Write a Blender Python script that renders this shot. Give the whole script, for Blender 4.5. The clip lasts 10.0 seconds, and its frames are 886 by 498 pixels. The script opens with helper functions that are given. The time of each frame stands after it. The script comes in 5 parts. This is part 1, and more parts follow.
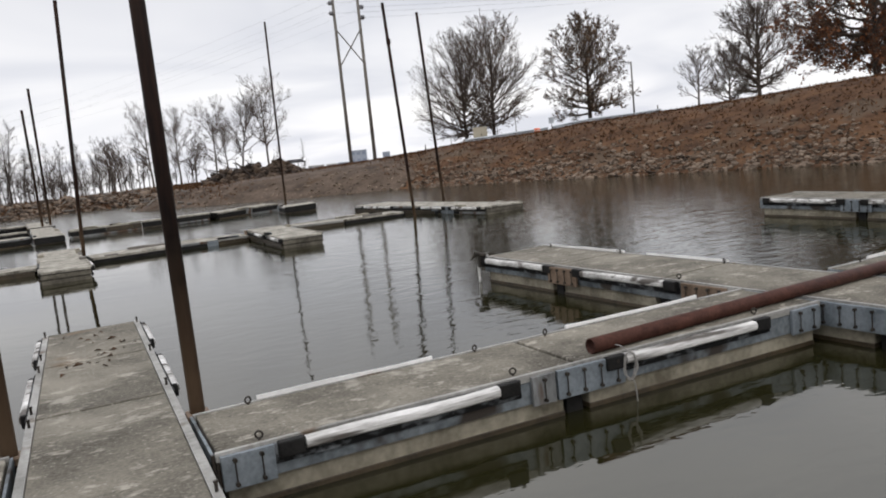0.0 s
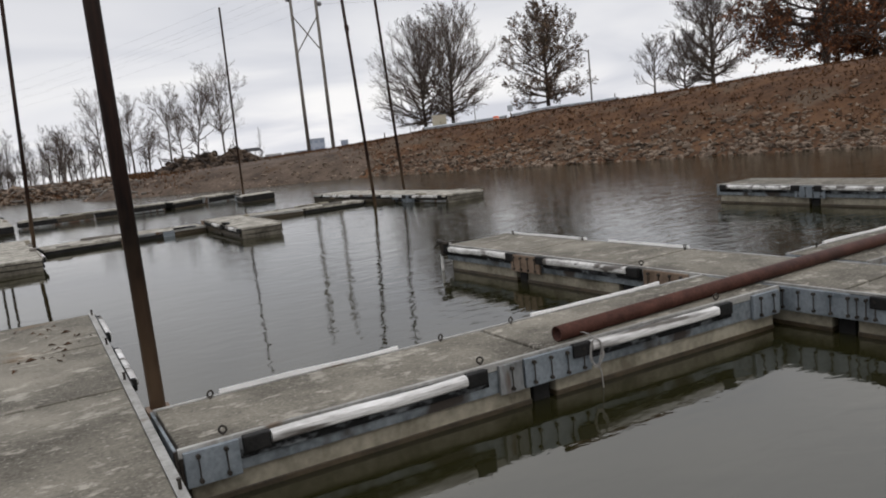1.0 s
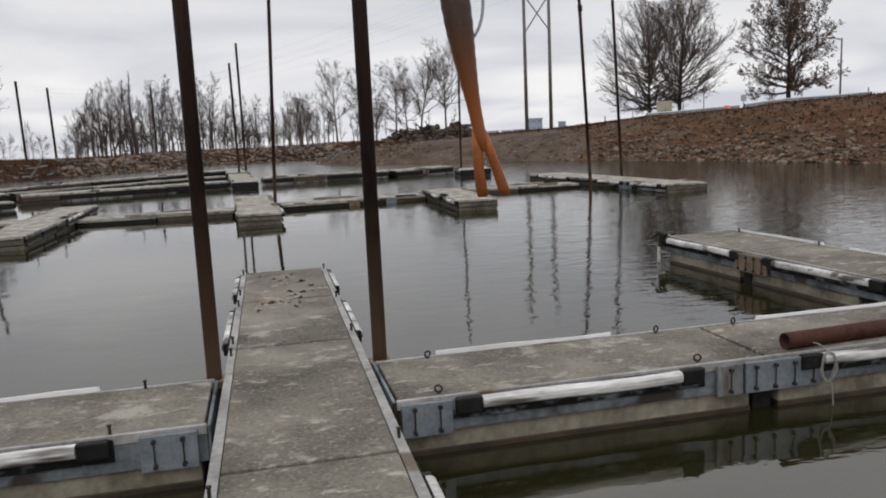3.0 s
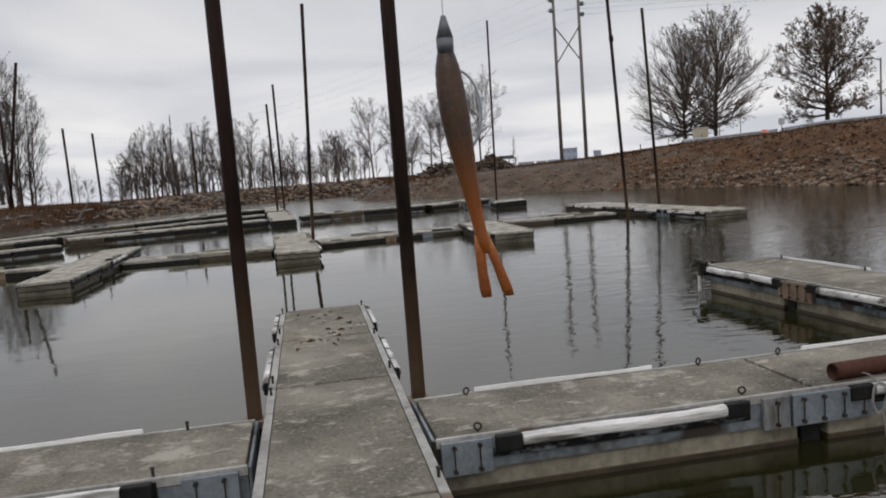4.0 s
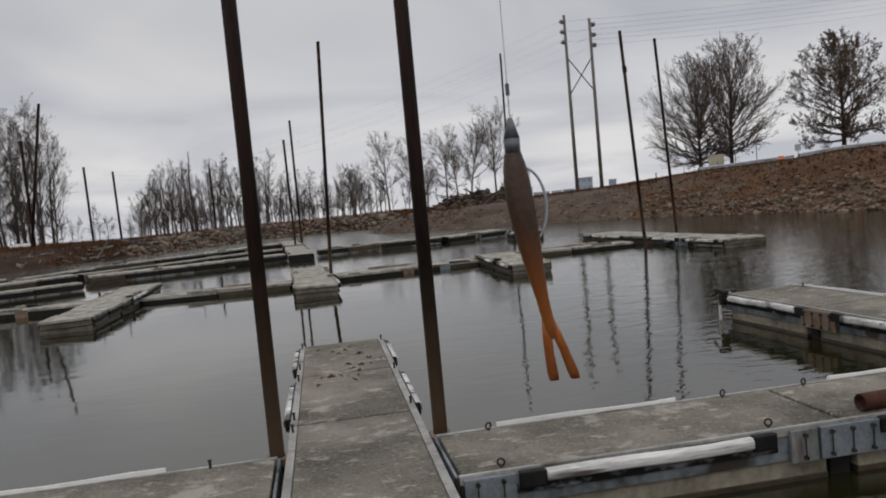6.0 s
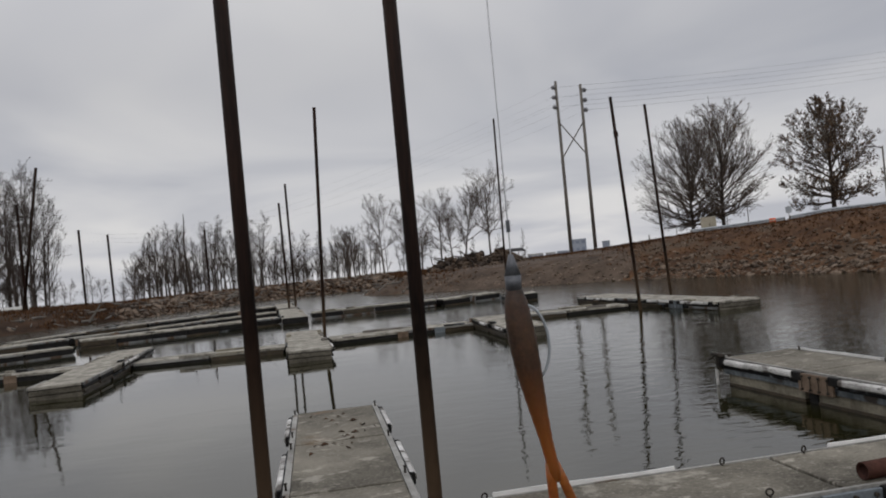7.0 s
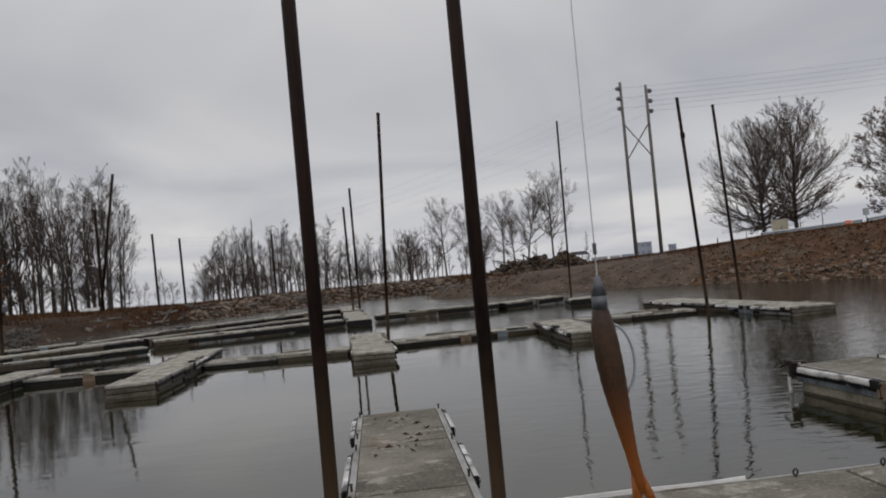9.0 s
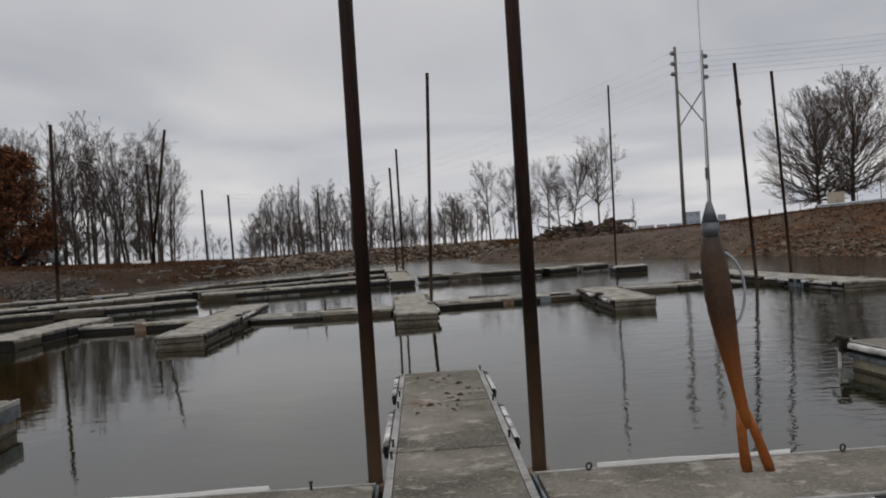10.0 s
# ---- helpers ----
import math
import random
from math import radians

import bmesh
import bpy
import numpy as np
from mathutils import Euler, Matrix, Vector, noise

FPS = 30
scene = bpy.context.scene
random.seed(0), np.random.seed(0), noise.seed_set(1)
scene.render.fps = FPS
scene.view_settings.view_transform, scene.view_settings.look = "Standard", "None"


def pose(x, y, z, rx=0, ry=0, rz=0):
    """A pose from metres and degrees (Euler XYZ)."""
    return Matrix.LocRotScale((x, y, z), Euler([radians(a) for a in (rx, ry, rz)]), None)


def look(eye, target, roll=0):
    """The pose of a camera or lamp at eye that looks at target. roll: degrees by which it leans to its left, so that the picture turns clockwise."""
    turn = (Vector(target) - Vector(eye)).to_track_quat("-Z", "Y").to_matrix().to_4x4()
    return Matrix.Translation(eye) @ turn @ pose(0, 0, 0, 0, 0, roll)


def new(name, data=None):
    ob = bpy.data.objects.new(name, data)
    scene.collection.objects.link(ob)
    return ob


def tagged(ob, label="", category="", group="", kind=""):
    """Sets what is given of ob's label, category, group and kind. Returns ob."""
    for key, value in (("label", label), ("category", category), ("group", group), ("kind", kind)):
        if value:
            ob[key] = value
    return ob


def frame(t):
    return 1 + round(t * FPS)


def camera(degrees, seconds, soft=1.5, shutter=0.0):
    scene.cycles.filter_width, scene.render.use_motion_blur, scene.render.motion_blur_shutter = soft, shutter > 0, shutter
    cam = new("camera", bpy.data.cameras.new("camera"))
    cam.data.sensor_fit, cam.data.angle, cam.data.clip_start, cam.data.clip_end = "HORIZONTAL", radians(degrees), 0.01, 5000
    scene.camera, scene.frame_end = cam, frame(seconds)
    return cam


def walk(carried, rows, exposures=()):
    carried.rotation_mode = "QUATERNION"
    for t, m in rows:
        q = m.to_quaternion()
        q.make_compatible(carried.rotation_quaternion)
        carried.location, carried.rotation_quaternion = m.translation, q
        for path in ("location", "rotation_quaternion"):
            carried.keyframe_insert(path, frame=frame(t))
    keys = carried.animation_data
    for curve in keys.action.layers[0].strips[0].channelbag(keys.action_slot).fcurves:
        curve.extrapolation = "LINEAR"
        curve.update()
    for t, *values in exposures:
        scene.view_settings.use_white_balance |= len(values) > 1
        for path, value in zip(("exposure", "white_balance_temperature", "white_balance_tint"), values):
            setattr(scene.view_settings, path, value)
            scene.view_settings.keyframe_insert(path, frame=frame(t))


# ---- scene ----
cam = camera(59.11, 10.0, soft=1.9)
PATH = [
    (0, look((0.118, -0.052, 1.943), (0.946, 1.750, 1.685), -5.89)),
    (0.5, look((0.111, -0.022, 1.955), (0.996, 1.750, 1.676), -6.10)),
    (1, look((0.108, 0.019, 1.942), (1.023, 1.772, 1.644), -5.99)),
    (1.5, look((0.065, 0.019, 1.945), (0.884, 1.815, 1.625), -5.09)),
    (2, look((0.011, 0.020, 1.944), (0.689, 1.871, 1.608), -3.27)),
    (2.5, look((-0.019, 0.024, 1.945), (0.493, 1.926, 1.596), -1.44)),
    (2.7, look((-0.020, 0.010, 1.944), (0.435, 1.930, 1.613), -1.66)),
    (3.8, look((-0.004, 0.016, 1.960), (0.373, 1.964, 1.711), -3.98)),
    (4, look((-0.005, 0.003, 1.970), (0.331, 1.963, 1.751), -4.26)),
    (4.5, look((-0.013, -0.015, 1.980), (0.258, 1.958, 1.795), -4.93)),
    (5, look((-0.011, -0.007, 1.991), (0.315, 1.961, 1.840), -5.03)),
    (5.5, look((-0.013, 0.005, 1.991), (0.332, 1.969, 1.836), -5.18)),
    (5.7, look((-0.018, -0.007, 1.991), (0.310, 1.959, 1.835), -5.21)),
    (6.8, look((-0.034, -0.009, 2.020), (0.250, 1.971, 2.018), -5.24)),
    (7, look((-0.024, -0.001, 2.024), (0.307, 1.972, 2.044), -5.31)),
    (7.5, look((-0.007, 0.020, 2.039), (0.410, 1.976, 2.071), -5.82)),
    (8, look((-0.011, 0.018, 2.039), (0.388, 1.978, 2.081), -6.09)),
    (8.5, look((-0.032, -0.004, 2.040), (0.251, 1.975, 2.093), -5.77)),
    (9, look((-0.037, -0.018, 2.032), (0.137, 1.974, 2.075), -5.23)),
    (9.5, look((-0.055, -0.006, 2.017), (0.108, 1.987, 2.036), -4.16)),
    (10, look((-0.060, -0.007, 2.017), (-0.005, 1.992, 1.975), -3.53)),
]
EXPOSURES = [(0, 0.50), (0.5, 0.36), (1.0, 0.30), (2.5, 0.25), (4.0, 0.14), (4.5, 0.07), (5.5, -0.06), (7.0, -0.20), (8.5, -0.25), (10, -0.19)]
walk(cam, PATH, EXPOSURES)

# ---- light ----
world = bpy.data.worlds.new("overcast_sky")
scene.world = world
world.use_nodes = True
wt = world.node_tree
wt.nodes.clear()


def wn(kind, operation=""):
    n = wt.nodes.new(kind)
    if operation:
        n.operation = operation
    return n


def build_sky():
    link = wt.links.new
    sky = wn("ShaderNodeTexSky")
    sky.sky_type = "NISHITA"
    sky.sun_disc = False
    sky.sun_elevation, sky.sun_rotation = radians(38), radians(200)
    sky.air_density, sky.dust_density = 1.0, 3.0
    tc = wn("ShaderNodeTexCoord")
    sep = wn("ShaderNodeSeparateXYZ")
    link(tc.outputs["Generated"], sep.inputs[0])
    up = wn("ShaderNodeMath", operation="MAXIMUM")
    link(sep.outputs["Z"], up.inputs[0])
    up.inputs[1].default_value = 0.0
    add = wn("ShaderNodeMath", operation="ADD")
    link(up.outputs[0], add.inputs[0])
    add.inputs[1].default_value = 0.13
    flat = wn("ShaderNodeCombineXYZ")
    for i, axis in enumerate("XY"):
        d = wn("ShaderNodeMath", operation="DIVIDE")
        link(sep.outputs[axis], d.inputs[0])
        link(add.outputs[0], d.inputs[1])
        link(d.outputs[0], flat.inputs[i])
    noise_a = wn("ShaderNodeTexNoise")
    noise_a.inputs["Scale"].default_value = 0.62
    noise_a.inputs["Detail"].default_value = 4.0
    noise_a.inputs["Roughness"].default_value = 0.46
    noise_a.inputs["Distortion"].default_value = 0.6
    link(flat.outputs[0], noise_a.inputs["Vector"])
    ramp = wn("ShaderNodeValToRGB")
    els = ramp.color_ramp.elements
    els[0].position, els[0].color = 0.34, (0.52, 0.53, 0.578, 1)
    els[1].position, els[1].color = 0.66, (0.765, 0.755, 0.757, 1)
    mid = els.new(0.5)
    mid.color = (0.65, 0.65, 0.678, 1)
    link(noise_a.outputs[0], ramp.inputs[0])
    bg_a = wn("ShaderNodeBackground")
    link(sky.outputs[0], bg_a.inputs[0])
    bg_a.inputs[1].default_value = 0.06
    glow = wn("ShaderNodeMapRange")
    link(up.outputs[0], glow.inputs["Value"])
    glow.inputs["From Min"].default_value, glow.inputs["From Max"].default_value = 0.0, 0.22
    glow.inputs["To Min"].default_value, glow.inputs["To Max"].default_value = 1.13, 0.94
    zenith = wn("ShaderNodeMapRange")
    zenith.interpolation_type = "SMOOTHSTEP"
    link(up.outputs[0], zenith.inputs["Value"])
    zenith.inputs["From Min"].default_value, zenith.inputs["From Max"].default_value = 0.22, 0.72
    zenith.inputs["To Min"].default_value, zenith.inputs["To Max"].default_value = 1.0, 1.8
    both = wn("ShaderNodeMath", operation="MULTIPLY")
    link(glow.outputs[0], both.inputs[0])
    link(zenith.outputs[0], both.inputs[1])
    bg_b = wn("ShaderNodeBackground")
    link(ramp.outputs[0], bg_b.inputs[0])
    link(both.outputs[0], bg_b.inputs[1])
    mix = wn("ShaderNodeMixShader")
    mix.inputs[0].default_value = 0.92
    link(bg_a.outputs[0], mix.inputs[1])
    link(bg_b.outputs[0], mix.inputs[2])
    out = wn("ShaderNodeOutputWorld")
    link(mix.outputs[0], out.inputs[0])


build_sky()
sun_data = bpy.data.lights.new("sun", "SUN")
sun_data.energy, sun_data.angle, sun_data.color = 0.3, radians(40), (1.0, 0.96, 0.9)
sun = new("sun", sun_data)
sun.matrix_world = look((0, -30, 40), (6, 10, 0))


# ---- materials ----
def material(name, dark, light, scale=4.0, rough=0.8, metal=0.0, bump=0.2, fine=None, island=0.0, stretch=(1, 1, 1), spots=None, ior=1.45, span=(0.3, 0.72)):
    """Two-scale mottled surface. dark, light: base colours; fine: scale of the grain; spots: colour of sparse stains."""
    m = bpy.data.materials.new(name)
    m.use_nodes = True
    t = m.node_tree
    p = t.nodes["Principled BSDF"]
    mp = t.nodes.new("ShaderNodeMapping")
    mp.inputs["Scale"].default_value = stretch
    geo = t.nodes.new("ShaderNodeNewGeometry")
    t.links.new(geo.outputs["Position"], mp.inputs[0])
    a = t.nodes.new("ShaderNodeTexNoise")
    a.inputs["Scale"].default_value = scale
    a.inputs["Detail"].default_value = 6
    a.inputs["Roughness"].default_value = 0.6
    t.links.new(mp.outputs[0], a.inputs["Vector"])
    b = t.nodes.new("ShaderNodeTexNoise")
    b.inputs["Scale"].default_value = fine or scale * 9
    b.inputs["Detail"].default_value = 4
    t.links.new(mp.outputs[0], b.inputs["Vector"])
    mixv = t.nodes.new("ShaderNodeMath")
    mixv.operation = "MULTIPLY_ADD"
    t.links.new(b.outputs[0], mixv.inputs[0])
    mixv.inputs[1].default_value = 0.45
    sh = t.nodes.new("ShaderNodeMath")
    sh.operation = "SUBTRACT"
    t.links.new(a.outputs[0], sh.inputs[0])
    sh.inputs[1].default_value = 0.22
    t.links.new(sh.outputs[0], mixv.inputs[2])
    val = mixv.outputs[0]
    if island:
        isl = t.nodes.new("ShaderNodeMath")
        isl.operation = "MULTIPLY_ADD"
        t.links.new(geo.outputs["Random Per Island"], isl.inputs[0])
        isl.inputs[1].default_value = island
        off = t.nodes.new("ShaderNodeMath")
        off.operation = "SUBTRACT"
        t.links.new(val, off.inputs[0])
        off.inputs[1].default_value = island / 2
        t.links.new(off.outputs[0], isl.inputs[2])
        val = isl.outputs[0]
    r = t.nodes.new("ShaderNodeValToRGB")
    r.color_ramp.elements[0].position, r.color_ramp.elements[1].position = span
    r.color_ramp.elements[0].color, r.color_ramp.elements[1].color = (*dark, 1), (*light, 1)
    t.links.new(val, r.inputs[0])
    col = r.outputs[0]
    if spots:
        s = t.nodes.new("ShaderNodeTexNoise")
        s.inputs["Scale"].default_value = spots[1]
        s.inputs["Detail"].default_value = 3
        t.links.new(mp.outputs[0], s.inputs["Vector"])
        sr = t.nodes.new("ShaderNodeValToRGB")
        sr.color_ramp.elements[0].position, sr.color_ramp.elements[1].position = spots[2], spots[2] + 0.08
        t.links.new(s.outputs[0], sr.inputs[0])
        mx = t.nodes.new("ShaderNodeMixRGB")
        t.links.new(sr.outputs[0], mx.inputs[0])
        t.links.new(col, mx.inputs[1])
        mx.inputs[2].default_value = (*spots[0], 1)
        col = mx.outputs[0]
    t.links.new(col, p.inputs["Base Color"])
    p.inputs["Roughness"].default_value = rough
    p.inputs["Metallic"].default_value = metal
    p.inputs["IOR"].default_value = ior
    p.inputs["Specular IOR Level"].default_value = 0.22 if rough > 0.5 else 0.5
    if bump:
        bp = t.nodes.new("ShaderNodeBump")
        bp.inputs["Strength"].default_value = bump
        bp.inputs["Distance"].default_value = 0.01
        t.links.new(b.outputs[0], bp.inputs["Height"])
        t.links.new(bp.outputs[0], p.inputs["Normal"])
    return m


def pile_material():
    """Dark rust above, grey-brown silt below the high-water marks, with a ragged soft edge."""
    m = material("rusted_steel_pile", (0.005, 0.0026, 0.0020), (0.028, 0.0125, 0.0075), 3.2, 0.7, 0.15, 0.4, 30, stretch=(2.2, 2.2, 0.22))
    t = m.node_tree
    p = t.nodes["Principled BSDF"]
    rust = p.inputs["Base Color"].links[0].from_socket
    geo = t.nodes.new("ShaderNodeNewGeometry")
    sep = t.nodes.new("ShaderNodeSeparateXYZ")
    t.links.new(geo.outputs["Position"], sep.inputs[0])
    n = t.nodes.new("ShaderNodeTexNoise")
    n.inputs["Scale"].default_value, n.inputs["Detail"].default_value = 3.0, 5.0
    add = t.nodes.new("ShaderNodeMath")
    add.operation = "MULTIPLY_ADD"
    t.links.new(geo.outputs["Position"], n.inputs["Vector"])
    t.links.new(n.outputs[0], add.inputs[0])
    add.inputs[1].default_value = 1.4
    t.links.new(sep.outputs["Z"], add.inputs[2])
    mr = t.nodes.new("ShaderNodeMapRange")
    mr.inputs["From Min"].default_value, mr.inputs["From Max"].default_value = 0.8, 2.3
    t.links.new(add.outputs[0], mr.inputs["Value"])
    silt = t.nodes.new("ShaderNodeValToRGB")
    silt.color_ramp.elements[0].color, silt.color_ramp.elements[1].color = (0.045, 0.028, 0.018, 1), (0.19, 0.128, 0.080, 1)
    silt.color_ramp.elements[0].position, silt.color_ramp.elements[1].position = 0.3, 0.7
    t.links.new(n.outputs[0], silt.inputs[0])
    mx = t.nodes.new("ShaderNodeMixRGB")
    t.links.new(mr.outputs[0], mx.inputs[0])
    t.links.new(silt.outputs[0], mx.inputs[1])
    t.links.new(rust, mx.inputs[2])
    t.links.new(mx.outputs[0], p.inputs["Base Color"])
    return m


def deck_material():
    """Worn concrete: broad grey-brown mottling, pale scuffs across the deck, fine pale speckle and a few rust-brown stains."""
    m = material("worn_concrete_deck", (0.058, 0.052, 0.041), (0.208, 0.190, 0.154), 1.5, 0.85, bump=0.6, fine=42, stretch=(1, 1, 1), spots=((0.15, 0.115, 0.08), 1.3, 0.69))
    t = m.node_tree
    p = t.nodes["Principled BSDF"]
    col = p.inputs["Base Color"].links[0].from_socket
    geo = t.nodes.new("ShaderNodeNewGeometry")

    def layer(col, scale, stretch, lo, hi, colour, weight):
        mp = t.nodes.new("ShaderNodeMapping")
        mp.inputs["Scale"].default_value = stretch
        t.links.new(geo.outputs["Position"], mp.inputs[0])
        n = t.nodes.new("ShaderNodeTexNoise")
        n.inputs["Scale"].default_value, n.inputs["Detail"].default_value, n.inputs["Roughness"].default_value = scale, 6.0, 0.65
        t.links.new(mp.outputs[0], n.inputs["Vector"])
        mr = t.nodes.new("ShaderNodeMapRange")
        mr.inputs["From Min"].default_value, mr.inputs["From Max"].default_value = lo, hi
        mr.inputs["To Max"].default_value = weight
        t.links.new(n.outputs[0], mr.inputs["Value"])
        mx = t.nodes.new("ShaderNodeMixRGB")
        t.links.new(mr.outputs[0], mx.inputs[0])
        t.links.new(col, mx.inputs[1])
        mx.inputs[2].default_value = (*colour, 1)
        return mx.outputs[0]

    col = layer(col, 6.5, (0.85, 1.6, 1), 0.58, 0.68, (0.43, 0.40, 0.34), 0.6)
    col = layer(col, 0.9, (1, 1, 1), 0.50, 0.72, (0.26, 0.24, 0.197), 0.7)
    col = layer(col, 30.0, (1, 1, 1), 0.58, 0.68, (0.42, 0.40, 0.35), 0.55)
    col = layer(col, 2.6, (1, 1.2, 1), 0.58, 0.66, (0.40, 0.375, 0.32), 0.55)
    col = layer(col, 17.0, (1, 1.4, 1), 0.61, 0.68, (0.05, 0.045, 0.038), 0.6)
    t.links.new(col, p.inputs["Base Color"])
    return m


def water_material():
    m = bpy.data.materials.new("murky_water")
    m.use_nodes = True
    t = m.node_tree
    p = t.nodes["Principled BSDF"]
    p.inputs["Base Color"].default_value = (0.014, 0.0133, 0.0048, 1)
    p.inputs["Specular Tint"].default_value = (1.0, 0.97, 0.87, 1)
    p.inputs["Roughness"].default_value = 0.035
    p.inputs["IOR"].default_value = 1.80
    geo = t.nodes.new("ShaderNodeNewGeometry")

    def waves(scale, stretch, detail, dist=0.4):
        mp = t.nodes.new("ShaderNodeMapping")
        mp.inputs["Scale"].default_value = stretch
        mp.inputs["Rotation"].default_value = (0, 0, radians(14))
        t.links.new(geo.outputs["Position"], mp.inputs[0])
        n = t.nodes.new("ShaderNodeTexNoise")
        n.inputs["Scale"].default_value = scale
        n.inputs["Detail"].default_value = detail
        n.inputs["Distortion"].default_value = dist
        t.links.new(mp.outputs[0], n.inputs["Vector"])
        return n.outputs[0]

    def calc(op, a, b):
        n = t.nodes.new("ShaderNodeMath")
        n.operation = op
        for i, v in enumerate((a, b)):
            if isinstance(v, float):
                n.inputs[i].default_value = v
            else:
                t.links.new(v, n.inputs[i])
        return n.outputs[0]

    small = waves(5.0, (0.7, 1.3, 1), 3.0)
    broad = waves(1.1, (0.6, 1.2, 1), 2.0)
    gust = waves(0.085, (1, 1, 1), 2.0)
    ramp = t.nodes.new("ShaderNodeValToRGB")
    ramp.color_ramp.elements[0].position, ramp.color_ramp.elements[1].position = 0.42, 0.62
    ramp.color_ramp.elements[0].color, ramp.color_ramp.elements[1].color = (0.18, 0.18, 0.18, 1), (0.6, 0.6, 0.6, 1)
    t.links.new(gust, ramp.inputs[0])
    sep = t.nodes.new("ShaderNodeSeparateXYZ")
    t.links.new(geo.outputs["Position"], sep.inputs[0])
    open_side = t.nodes.new("ShaderNodeMapRange")
    open_side.inputs["From Min"].default_value, open_side.inputs["From Max"].default_value = 1.0, 13.0
    open_side.inputs["To Min"].default_value, open_side.inputs["To Max"].default_value = 0.0, 2.0
    t.links.new(sep.outputs["X"], open_side.inputs["Value"])
    # past the second row the wind roughens the surface
    far_chop = t.nodes.new("ShaderNodeMapRange")
    far_chop.inputs["From Min"].default_value, far_chop.inputs["From Max"].default_value = 20.0, 38.0
    far_chop.inputs["To Min"].default_value, far_chop.inputs["To Max"].default_value = 0.035, 0.17
    t.links.new(sep.outputs["Y"], far_chop.inputs["Value"])
    t.links.new(far_chop.outputs[0], p.inputs["Roughness"])
    h = calc("ADD", calc("MULTIPLY", calc("MULTIPLY", small, 0.42), calc("ADD", ramp.outputs[0], open_side.outputs[0])), calc("MULTIPLY", broad, 0.30))
    bp = t.nodes.new("ShaderNodeBump")
    bp.inputs["Strength"].default_value = 1.0
    h = calc("ADD", h, calc("MULTIPLY", calc("MULTIPLY", waves(2.1, (0.55, 1.5, 1), 3.0), 0.7), open_side.outputs[0]))
    bp.inputs["Distance"].default_value = 0.0115
    t.links.new(h, bp.inputs["Height"])
    t.links.new(bp.outputs[0], p.inputs["Normal"])
    return m


